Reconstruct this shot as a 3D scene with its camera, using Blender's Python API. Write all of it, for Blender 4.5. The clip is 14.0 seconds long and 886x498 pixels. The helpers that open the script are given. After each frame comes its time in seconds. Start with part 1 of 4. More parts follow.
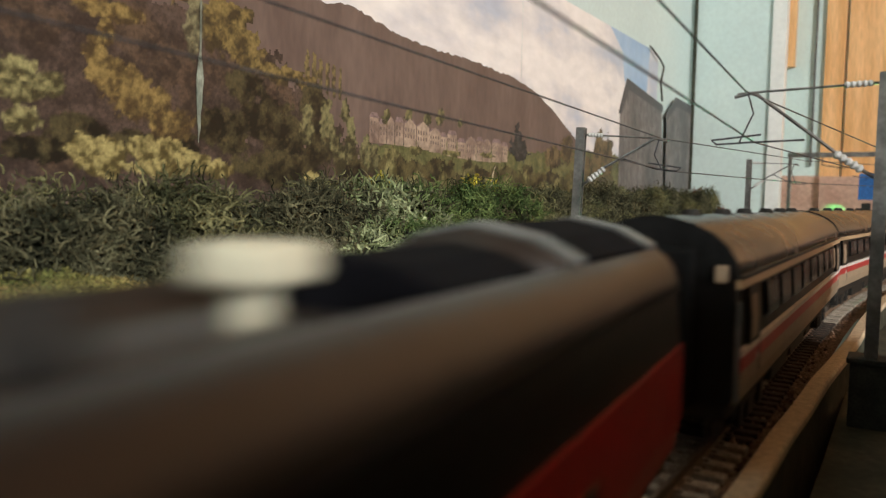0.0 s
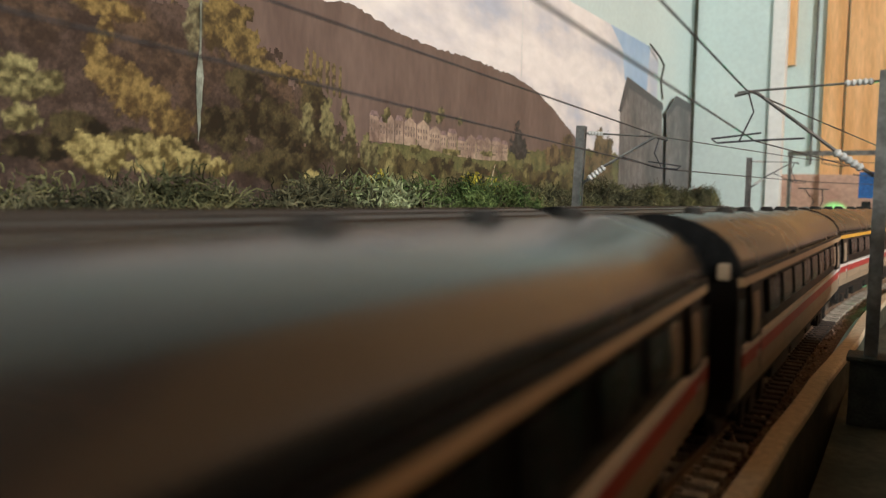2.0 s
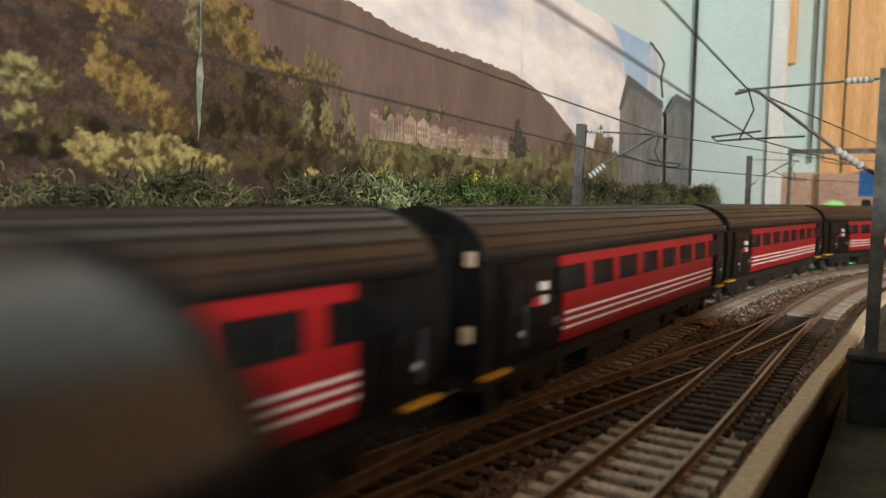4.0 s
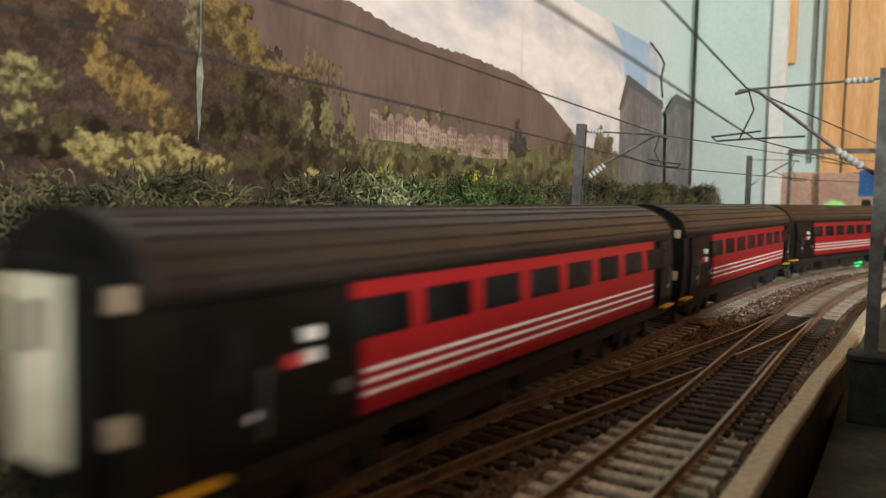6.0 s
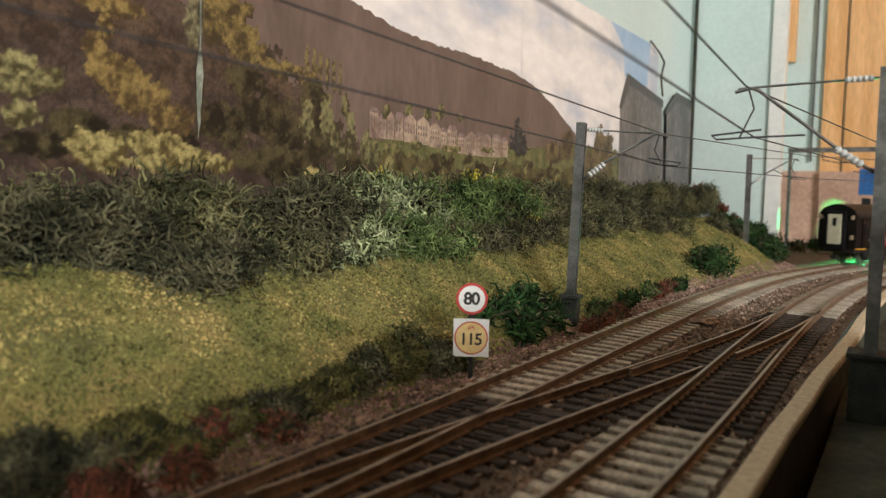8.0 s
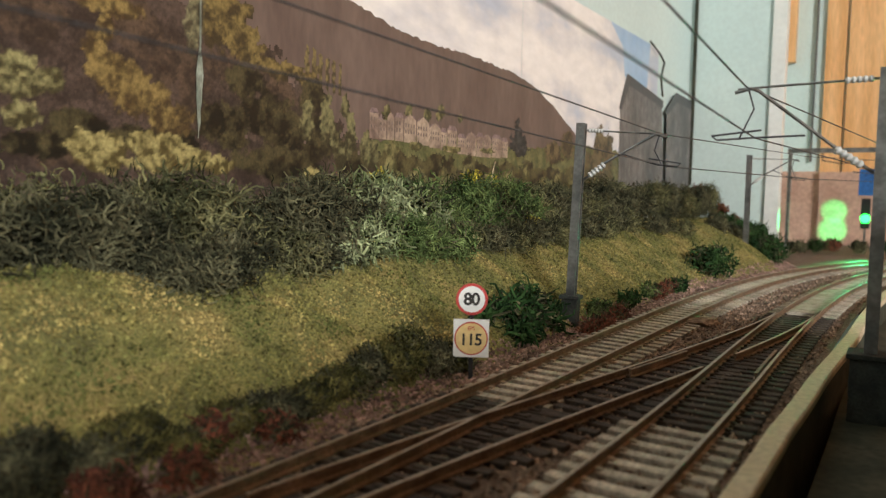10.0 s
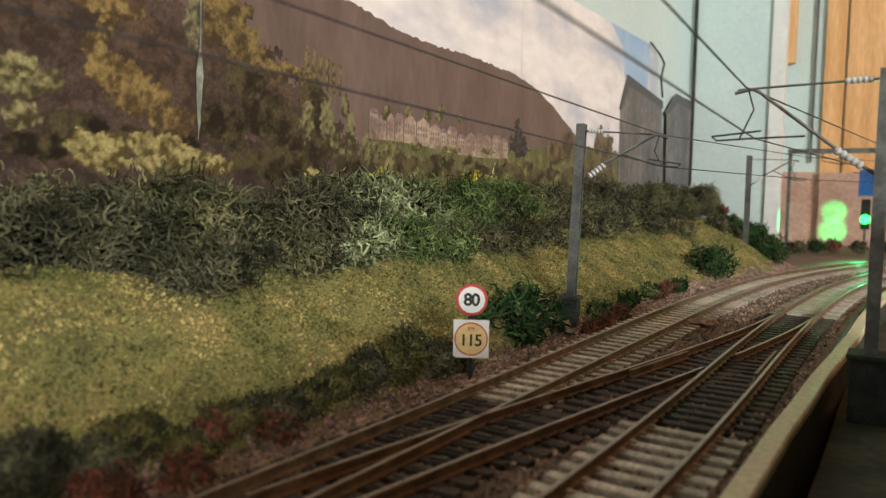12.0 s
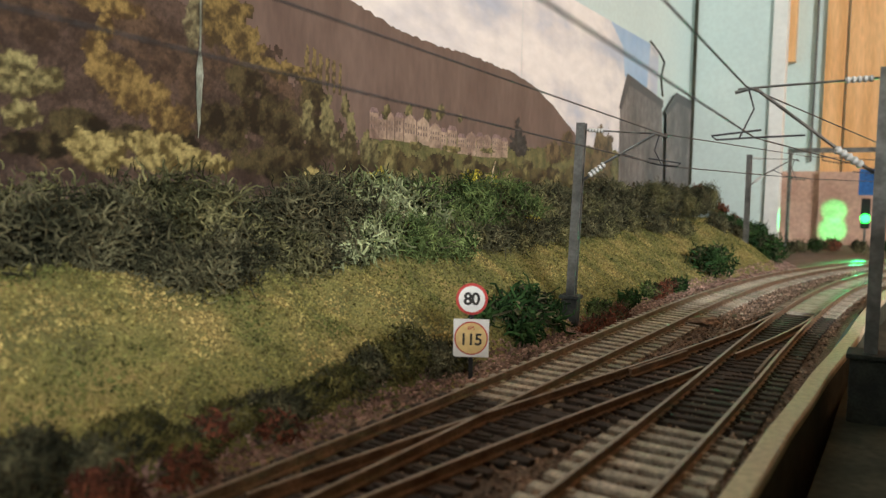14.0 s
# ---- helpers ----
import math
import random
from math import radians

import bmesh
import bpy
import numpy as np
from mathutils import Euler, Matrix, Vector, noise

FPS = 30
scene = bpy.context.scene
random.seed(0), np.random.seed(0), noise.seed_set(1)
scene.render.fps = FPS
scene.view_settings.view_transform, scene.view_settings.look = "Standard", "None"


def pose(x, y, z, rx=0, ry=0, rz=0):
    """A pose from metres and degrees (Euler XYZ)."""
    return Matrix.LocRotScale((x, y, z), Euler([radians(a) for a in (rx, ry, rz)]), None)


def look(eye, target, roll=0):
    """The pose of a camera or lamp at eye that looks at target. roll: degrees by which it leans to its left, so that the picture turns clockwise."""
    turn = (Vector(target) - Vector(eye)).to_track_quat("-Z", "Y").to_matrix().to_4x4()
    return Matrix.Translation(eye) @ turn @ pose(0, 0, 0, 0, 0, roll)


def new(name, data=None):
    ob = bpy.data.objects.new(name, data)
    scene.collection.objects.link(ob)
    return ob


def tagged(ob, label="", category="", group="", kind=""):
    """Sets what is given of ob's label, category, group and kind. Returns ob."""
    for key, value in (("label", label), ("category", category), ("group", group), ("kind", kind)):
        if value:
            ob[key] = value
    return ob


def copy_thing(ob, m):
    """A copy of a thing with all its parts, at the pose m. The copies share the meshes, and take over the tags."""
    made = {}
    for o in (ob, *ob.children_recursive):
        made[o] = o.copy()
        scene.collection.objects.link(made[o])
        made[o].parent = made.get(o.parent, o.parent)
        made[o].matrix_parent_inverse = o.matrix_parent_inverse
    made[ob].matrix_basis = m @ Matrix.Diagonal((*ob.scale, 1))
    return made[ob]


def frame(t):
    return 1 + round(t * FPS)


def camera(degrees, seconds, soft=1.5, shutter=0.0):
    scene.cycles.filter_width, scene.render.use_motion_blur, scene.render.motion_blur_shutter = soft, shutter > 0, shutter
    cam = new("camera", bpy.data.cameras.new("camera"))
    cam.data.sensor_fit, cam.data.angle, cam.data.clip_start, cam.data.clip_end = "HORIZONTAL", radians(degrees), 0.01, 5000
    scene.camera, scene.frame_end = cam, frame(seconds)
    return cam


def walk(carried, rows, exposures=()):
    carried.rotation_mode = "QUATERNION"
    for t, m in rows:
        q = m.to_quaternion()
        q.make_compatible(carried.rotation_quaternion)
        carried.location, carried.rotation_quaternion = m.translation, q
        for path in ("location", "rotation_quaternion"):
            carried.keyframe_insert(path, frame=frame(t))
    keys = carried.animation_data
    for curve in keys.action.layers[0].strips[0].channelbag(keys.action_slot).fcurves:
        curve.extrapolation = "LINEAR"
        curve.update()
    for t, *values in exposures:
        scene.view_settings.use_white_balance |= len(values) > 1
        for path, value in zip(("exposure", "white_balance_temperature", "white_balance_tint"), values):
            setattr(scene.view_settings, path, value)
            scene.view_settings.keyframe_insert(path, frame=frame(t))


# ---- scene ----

# A model railway, built at its real size. Plan lengths below are in millimetres, turned into metres by MM.
MM = 0.001

# ---- camera ----
FOV = 2 * math.degrees(math.atan(784 / 1350))
cam = camera(FOV, 14.0, soft=1.3, shutter=0.4)
cam.data.dof.use_dof = True
cam.data.dof.focus_distance = 0.33
cam.data.dof.aperture_fstop = 21.0
EYE = (0.0, 0.0, 54.7)
TILT = -4.19
ROLL = 1.11


def eye_pose(lift):
    a = radians(TILT + lift)
    e = Vector(EYE) * MM
    return look(e, e + Vector((0, math.cos(a), math.sin(a))), ROLL)


# small nod of the camera, in hundredths of a degree
NOD = [(0.0, 34), (0.5, 25), (1.0, 23), (1.5, 23), (2.0, 22), (2.5, 13), (3.0, 7), (4.2, 8), (5.5, 8), (6.0, 8),
       (6.5, 9), (7.0, 4), (7.5, 0), (8.0, -2), (9.2, 0), (10.5, 3), (11.0, 6), (11.5, 10), (12.0, 6), (12.5, 0),
       (13.0, -4), (13.5, -4), (14.0, 0)]
walk(cam, [(t, eye_pose(n / 100)) for t, n in NOD])

# ---- light ----
ALONG = Vector((0.533, 0.846, 0))      # direction of the scenic wall
SIDE = Vector((0.846, -0.533, 0))      # away from the scenic wall
CORNER = Vector((-157, 200, 0))        # a point of the scenic wall


def plan(a, n, z=0.0):
    """A point a along and n out from the scenic wall, in mm."""
    return CORNER + ALONG * a + SIDE * n + Vector((0, 0, z))


WALL_TURN = math.degrees(math.atan2(ALONG.y, ALONG.x))
world = bpy.data.worlds.new("world")
scene.world = world
world.use_nodes = True
wn = world.node_tree
sky = wn.nodes.new("ShaderNodeTexSky")
sky.sky_type, sky.sun_disc = "NISHITA", False
sky.sun_elevation, sky.sun_rotation = radians(35), radians(200)
wn.links.new(sky.outputs[0], wn.nodes["Background"].inputs[0])
wn.nodes["Background"].inputs[1].default_value = 0.12


def area(name, at, target, sx, sy, power, colour):
    lamp = bpy.data.lights.new(name, "AREA")
    lamp.shape, lamp.size, lamp.size_y, lamp.energy, lamp.color = "RECTANGLE", sx, sy, power, colour
    ob = new(name, lamp)
    ob.matrix_world = look(Vector(at) * MM, Vector(target) * MM)
    return ob


area("window_daylight", plan(-1700, 2890, 1020), plan(350, 0, 60), 1.36, 0.6, 134, (0.965, 0.98, 0.945))


# ---- helpers for meshes ----
def finish(bm, name, material, smooth=False):
    me = bpy.data.meshes.new(name)
    bm.transform(Matrix.Scale(MM, 4))
    bmesh.ops.recalc_face_normals(bm, faces=bm.faces)
    bm.to_mesh(me)
    bm.free()
    if material:
        me.materials.append(material)
    if smooth:
        for p in me.polygons:
            p.use_smooth = True
    return me


def part(name, bm, material, parent=None, label="", smooth=False):
    ob = new(name, finish(bm, name, material, smooth))
    if parent:
        ob.parent = parent
    if label:
        ob["label"] = label
    return ob


def thing(name, at=(0, 0, 0), rz=0.0, label="", category="", group="", kind=""):
    ob = new(name)
    ob.empty_display_size = 0.01
    ob.matrix_basis = pose(at[0] * MM, at[1] * MM, at[2] * MM, 0, 0, rz)
    return tagged(ob, label, category, group, kind)


def box(bm, x0, x1, y0, y1, z0, z1, bevel=0.0):
    r = bmesh.ops.create_cube(bm, size=1)
    vs = r["verts"]
    bmesh.ops.transform(bm, verts=vs, matrix=Matrix.Translation(((x0 + x1) / 2, (y0 + y1) / 2, (z0 + z1) / 2))
                        @ Matrix.Diagonal((x1 - x0, y1 - y0, z1 - z0, 1)))
    if bevel:
        es = list({e for v in vs for e in v.link_edges})
        bmesh.ops.bevel(bm, geom=es, offset=bevel, segments=2, affect="EDGES", profile=0.5)
    return bm


def boxes(*rows, bevel=0.0):
    bm = bmesh.new()
    for r in rows:
        box(bm, *r, bevel=bevel)
    return bm


def tube(bm, pts, r, n=6, cap=True):
    """A round bar along pts, in mm; r may be one radius or one a point."""
    pts = [Vector(p) for p in pts]
    rs = r if isinstance(r, (list, tuple)) else [r] * len(pts)
    rings = []
    for i, p in enumerate(pts):
        d = (pts[min(i + 1, len(pts) - 1)] - pts[max(i - 1, 0)]).normalized()
        a = d.cross(Vector((0, 0, 1)) if abs(d.z) < 0.9 else Vector((1, 0, 0))).normalized()
        b = d.cross(a)
        rings.append([bm.verts.new(p + (a * math.cos(2 * math.pi * k / n) + b * math.sin(2 * math.pi * k / n)) * rs[i])
                      for k in range(n)])
    for q, w in zip(rings[:-1], rings[1:]):
        for k in range(n):
            bm.faces.new((q[k], q[(k + 1) % n], w[(k + 1) % n], w[k]))
    if cap:
        bm.faces.new(rings[0])
        bm.faces.new(rings[-1][::-1])
    return bm


def sweep(bm, line, prof, closed=True, caps=True):
    """prof: (offset right, height) along line of (x, y, heading, z, cant)."""
    rings = []
    for x, y, h, z, c in line:
        rings.append([bm.verts.new((x + o * math.cos(h), y - o * math.sin(h), z + u - c * o)) for o, u in prof])
    n = len(prof)
    for q, w in zip(rings[:-1], rings[1:]):
        for k in range(n if closed else n - 1):
            bm.faces.new((q[k], q[(k + 1) % n], w[(k + 1) % n], w[k]))
    if closed and caps:
        bm.faces.new(rings[0])
        bm.faces.new(rings[-1][::-1])
    return bm


# ---- materials ----
def mat(name, c1, c2, scale=300, rough=0.7, bump=0.0, metal=0.0, detail=6, c3=None, fine=0, fine_mix=0.35, spec=0.4,
        island=0.0, rnd=0.0, coat=0.0, squash=None, contrast=(0.35, 0.65)):
    """Two scales of noise between colours, in object space, with grain, relief and gloss that follow them."""
    m = bpy.data.materials.new(name)
    m.use_nodes = True
    nt = m.node_tree
    N, L = nt.nodes, nt.links
    b = N["Principled BSDF"]
    tc = N.new("ShaderNodeTexCoord")
    mp = N.new("ShaderNodeMapping")
    if squash:
        mp.inputs["Scale"].default_value = squash
    L.new(tc.outputs["Object"], mp.inputs[0])
    no = N.new("ShaderNodeTexNoise")
    no.inputs["Scale"].default_value, no.inputs["Detail"].default_value = scale, detail
    L.new(mp.outputs[0], no.inputs["Vector"])
    ra = N.new("ShaderNodeValToRGB")
    ra.color_ramp.elements[0].position, ra.color_ramp.elements[1].position = contrast
    ra.color_ramp.elements[0].color = (*c1, 1)
    ra.color_ramp.elements[1].color = (*c2, 1)
    if c3:
        e = ra.color_ramp.elements.new((contrast[0] + contrast[1]) / 2)
        e.color = (*c3, 1)
    L.new(no.outputs["Fac"], ra.inputs[0])
    col = ra.outputs[0]
    n2 = N.new("ShaderNodeTexNoise")
    n2.inputs["Scale"].default_value, n2.inputs["Detail"].default_value = fine or scale * 6.3, 4
    L.new(mp.outputs[0], n2.inputs["Vector"])
    hs = N.new("ShaderNodeHueSaturation")
    mr = N.new("ShaderNodeMapRange")
    mr.inputs[1].default_value, mr.inputs[2].default_value = 0.3, 0.7
    mr.inputs[3].default_value, mr.inputs[4].default_value = 1 - fine_mix, 1 + fine_mix
    L.new(n2.outputs["Fac"], mr.inputs[0])
    val = mr.outputs[0]
    for amount, node, out in ((island, "ShaderNodeNewGeometry", "Random Per Island"), (rnd, "ShaderNodeObjectInfo", "Random")):
        if amount:
            g = N.new(node)
            q = N.new("ShaderNodeMapRange")
            q.inputs[3].default_value, q.inputs[4].default_value = 1 - amount, 1 + amount
            L.new(g.outputs[out], q.inputs[0])
            mu = N.new("ShaderNodeMath")
            mu.operation = "MULTIPLY"
            L.new(val, mu.inputs[0])
            L.new(q.outputs[0], mu.inputs[1])
            val = mu.outputs[0]
    L.new(val, hs.inputs["Value"])
    L.new(col, hs.inputs["Color"])
    L.new(hs.outputs[0], b.inputs["Base Color"])
    rr = N.new("ShaderNodeMapRange")
    rr.inputs[3].default_value, rr.inputs[4].default_value = max(0.02, rough - 0.12), min(1, rough + 0.12)
    L.new(no.outputs["Fac"], rr.inputs[0])
    L.new(rr.outputs[0], b.inputs["Roughness"])
    b.inputs["Metallic"].default_value = metal
    b.inputs["Specular IOR Level"].default_value = spec
    b.inputs["Coat Weight"].default_value = coat
    b.inputs["Coat Roughness"].default_value = 0.25
    if bump:
        bu = N.new("ShaderNodeBump")
        bu.inputs["Strength"].default_value, bu.inputs["Distance"].default_value = bump, 0.0006
        L.new(n2.outputs["Fac"], bu.inputs["Height"])
        L.new(bu.outputs[0], b.inputs["Normal"])
    return m


def glow(name, colour, strength):
    m = bpy.data.materials.new(name)
    m.use_nodes = True
    b = m.node_tree.nodes["Principled BSDF"]
    b.inputs["Base Color"].default_value = (*colour, 1)
    b.inputs["Emission Color"].default_value = (*colour, 1)
    b.inputs["Emission Strength"].default_value = strength
    return m


M_BALLAST = mat("ballast", (0.10, 0.068, 0.048), (0.31, 0.22, 0.165), 900, 0.95, 1.0, c3=(0.19, 0.13, 0.095), fine_mix=0.5)
M_STONE = mat("ballast_stone", (0.13, 0.088, 0.064), (0.36, 0.255, 0.19), 120, 0.95, 0.5, island=0.55)
M_RAIL = mat("rusty_rail", (0.125, 0.08, 0.053), (0.245, 0.165, 0.11), 160, 0.55, 0.5, metal=0.35, fine_mix=0.3)
M_RAILTOP = mat("worn_rail_head", (0.26, 0.19, 0.14), (0.40, 0.32, 0.25), 200, 0.42, 0.1, metal=0.7)
M_WOOD_SLEEPER = mat("timber_sleeper", (0.030, 0.022, 0.018), (0.085, 0.062, 0.05), 250, 0.8, 0.6, rnd=0.35, squash=(1, 6, 1))
M_CONC_SLEEPER = mat("concrete_sleeper", (0.30, 0.26, 0.21), (0.52, 0.46, 0.385), 200, 0.9, 0.4, rnd=0.25)
M_GRASS = mat("flock_grass", (0.12, 0.115, 0.04), (0.27, 0.215, 0.078), 55, 1.0, 1.0, c3=(0.18, 0.17, 0.055), fine=1500, fine_mix=0.6)
M_TUFT = mat("flock_grain", (0.105, 0.115, 0.038), (0.345, 0.27, 0.105), 48, 1.0, c3=(0.22, 0.20, 0.068), island=0.62, spec=0.1)
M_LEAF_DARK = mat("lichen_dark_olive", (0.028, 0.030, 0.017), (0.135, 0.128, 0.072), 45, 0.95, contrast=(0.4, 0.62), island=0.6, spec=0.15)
M_LEAF_MID = mat("lichen_olive", (0.045, 0.05, 0.024), (0.20, 0.19, 0.09), 45, 0.95, contrast=(0.4, 0.62), island=0.6, spec=0.15)
M_LEAF_PALE = mat("lichen_sage_green", (0.13, 0.16, 0.07), (0.34, 0.38, 0.21), 45, 0.95, contrast=(0.4, 0.62), island=0.5, spec=0.15)
M_LEAF_GREEN = mat("foam_leaf_green", (0.045, 0.08, 0.025), (0.15, 0.20, 0.07), 45, 0.95, contrast=(0.4, 0.62), island=0.6, spec=0.15)
M_LEAF_DEEP = mat("deep_green_leaf", (0.012, 0.035, 0.012), (0.04, 0.085, 0.025), 60, 0.95, island=0.6, spec=0.15)
M_LEAF_YELLOW = mat("yellow_flower_foam", (0.22, 0.20, 0.03), (0.50, 0.42, 0.05), 60, 0.95, island=0.5)
M_LEAF_RUST = mat("rust_red_foliage", (0.075, 0.026, 0.015), (0.23, 0.075, 0.04), 60, 0.95, island=0.5)
M_BOARD = mat("softwood_edge_board", (0.50, 0.40, 0.27), (0.70, 0.58, 0.42), 60, 0.7, 0.4, squash=(8, 8, 1), fine=600, fine_mix=0.15)
M_DARKBOARD = mat("dark_underside_board", (0.024, 0.028, 0.018), (0.062, 0.062, 0.042), 60, 0.9, 0.4)
M_STEEL = mat("painted_mast_steel", (0.17, 0.172, 0.172), (0.30, 0.30, 0.295), 120, 0.34, 0.15, metal=0.75, fine_mix=0.15)
M_BLACKBASE = mat("dark_concrete_base", (0.016, 0.019, 0.018), (0.042, 0.046, 0.042), 200, 0.85, 0.4)
M_WIRE = mat("dark_wire", (0.05, 0.05, 0.055), (0.10, 0.10, 0.11), 200, 0.5, metal=0.5)
M_CERAMIC = mat("pale_insulator", (0.42, 0.42, 0.41), (0.58, 0.58, 0.56), 200, 0.35, fine_mix=0.1)
M_WALL = mat("pale_blue_green_wall_paint", (0.58, 0.70, 0.68), (0.64, 0.76, 0.73), 8, 0.6, 0.15, fine=220, fine_mix=0.05)
M_WHITE = mat("white_gloss_paint", (0.72, 0.72, 0.69), (0.82, 0.82, 0.79), 20, 0.4, fine_mix=0.06)
M_ORANGE = mat("varnished_orange_wood", (0.72, 0.37, 0.15), (0.86, 0.50, 0.24), 7, 0.4, 0.1, squash=(8, 8, 0.7), fine=90, fine_mix=0.15)
M_PINK = mat("raw_plaster_pink_board", (0.50, 0.30, 0.23), (0.60, 0.39, 0.30), 30, 0.85, 0.2, fine_mix=0.15)
M_CEIL = mat("orange_pine_ceiling", (0.30, 0.155, 0.07), (0.42, 0.23, 0.11), 4, 0.6, squash=(8, 0.6, 1), fine=60, fine_mix=0.15)
M_FLOOR = mat("brown_carpet", (0.06, 0.045, 0.035), (0.11, 0.085, 0.065), 40, 1.0, 0.5)
M_BLUE = mat("blue_card", (0.02, 0.10, 0.32), (0.03, 0.14, 0.40), 60, 0.6)
M_BLACK = mat("black_plastic", (0.010, 0.010, 0.011), (0.022, 0.022, 0.024), 120, 0.45, fine_mix=0.15)
M_GREEN_LED = glow("green_lamp", (0.012, 1.0, 0.05), 14)

# ---- track lines ----
def arcs(x, y, h, segs, back, step=4.0, bend=0.0):
    """Points (s, x, y, heading): a run-in of length back with a slight S-bend, then arcs of (length, curvature)."""
    pts = []
    bx, by, bh = x, y, h
    for i in range(1, int(back / step)):
        k = bend if i * step < 140 else -bend if i * step < 280 else 0.0
        bx, by = bx - step * math.sin(bh - k * step / 2), by - step * math.cos(bh - k * step / 2)
        bh -= k * step
        pts.append((-i * step, bx, by, bh))
    pts.reverse()
    s = 0.0
    pts.append((s, x, y, h))
    for length, k in segs:
        for _ in range(int(round(length / step))):
            x, y = x + step * math.sin(h + k * step / 2), y + step * math.cos(h + k * step / 2)
            h, s = h + k * step, s + step
            pts.append((s, x, y, h))
    return np.array(pts)


NEAR = arcs(26.4, 132.5, 0.575, [(132, -0.00026), (132, 0.00022), (132, 0.00042), (200, 0.00093), (560, 0.0022), (2600, 0)], 5200, bend=0.0011)
FAR = arcs(-38.3, 124.7, 0.562, [(280, 0), (152, 0.00042), (152, 0.00095), (152, 0.00105), (480, 0.0025), (4600, 0)], 2600)


def on(line, s, off=0.0):
    x, y, h = (float(np.interp(s, line[:, 0], line[:, i])) for i in (1, 2, 3))
    return x + off * math.cos(h), y - off * math.sin(h), h


def cant_far(s):
    """Outer rail raised on the far line past the crossover."""
    u = min(max((s - 110) / 130, 0), 1) * min(max((620 - s) / 160, 0), 1)
    return 0.035 * u * u * (3 - 2 * u)


def rise_far(s):
    return 8.25 * cant_far(s)


def ribbon(line, s0, s1, step, far=False):
    out = []
    n = max(2, int((s1 - s0) / step) + 1)
    for i in range(n):
        s = s0 + (s1 - s0) * i / (n - 1)
        x, y, h = on(line, s)
        out.append((x, y, h, rise_far(s) if far else 0.0, cant_far(s) if far else 0.0))
    return out


def hermite(s0, s1, n=60):
    """The crossover from the far line to the near line."""
    a, b = on(FAR, s0), on(NEAR, s1)
    p0, p1 = Vector(a[:2]), Vector(b[:2])
    d = (p1 - p0).length
    t0, t1 = Vector((math.sin(a[2]), math.cos(a[2]))) * d, Vector((math.sin(b[2]), math.cos(b[2]))) * d
    out = []
    for i in range(n + 1):
        t = i / n
        p = p0 * (2 * t**3 - 3 * t**2 + 1) + t0 * (t**3 - 2 * t**2 + t) + p1 * (-2 * t**3 + 3 * t**2) + t1 * (t**3 - t**2)
        g = p0 * (6 * t**2 - 6 * t) + t0 * (3 * t**2 - 4 * t + 1) + p1 * (-6 * t**2 + 6 * t) + t1 * (3 * t**2 - 2 * t)
        out.append((p.x, p.y, math.atan2(g.x, g.y), 0.0, 0.0))
    return out


CROSS = hermite(-90, 290)

# ---- room ----
M_PANEL = mat("brown_wood_panelling", (0.10, 0.05, 0.022), (0.20, 0.10, 0.045), 3, 0.5, 0.1, squash=(8, 8, 0.6), fine=60, fine_mix=0.2)
def slab(name, a0, a1, n0, n1, z0, z1, material, label, category="wall"):
    """A wall block in the directions of the scenic wall."""
    bm = bmesh.new()
    box(bm, a0, a1, -n1, -n0, z0, z1)
    ob = part(name, bm, material)
    ob.matrix_basis = pose(CORNER.x * MM, CORNER.y * MM, 0, 0, 0, WALL_TURN)
    return tagged(ob, label, category, "", "structure")


END = 838          # where the scenic wall meets the end wall
BACK = 1130        # wall of the alcove past the end wall
slab("wall_scenic", -2500, END, -60, -4, -900, 1400, M_WALL, "pale blue-green painted wall behind the scenery")
slab("wall_end", END, END + 9, -60, 90, -900, 1400, M_WALL, "pale blue-green painted end wall of the alcove")
slab("wall_alcove_side", END + 10, BACK, -40, 30, -900, 1400, M_WALL, "pale painted side of the alcove")
slab("wall_alcove_back", BACK, BACK + 60, -40, 2900, -900, 1400, M_WALL, "pale painted back wall of the alcove")
slab("wall_window", -2500, -2400, 2900, 2960, -900, 1400, M_PANEL, "brown wood panelled wall beside the window")
slab("wall_window_2", -1000, BACK, 2900, 2960, -900, 1400, M_PANEL, "brown wood panelled wall beside the window")
slab("wall_window_3", -2400, -1000, 2900, 2960, -900, 700, M_PANEL, "brown wood panelled wall below the window")
slab("wall_window_4", -2400, -1000, 2900, 2960, 1340, 1400, M_PANEL, "brown wood panelled wall above the window")
slab("floor", -2500, BACK, -60, 2960, -960, -900, M_FLOOR, "brown carpeted floor of the railway room", "floor")
slab("ceiling", -2500, BACK, -60, 2960, 1400, 1460, M_CEIL, "orange-brown pine boarded ceiling", "ceiling")
slab("wall_rear", -2560, -2500, -60, 2960, -900, 1400, M_PANEL, "brown wood panelled wall behind the layout")

# unseen board, added to keep window light off the near train and trackbed
slab("wall_shade_screen", -600, 230, 266, 274, -62, 65, M_DARKBOARD, "unseen low dark board added to shade the near track", "wall")

# white architrave, wooden strips and boards at the alcove
def upright(name, a, n0, n1, z0, z1, material, label, depth=12, category="trim"):
    return slab(name, a - depth, a, n0, n1, z0, z1, material, label, category)



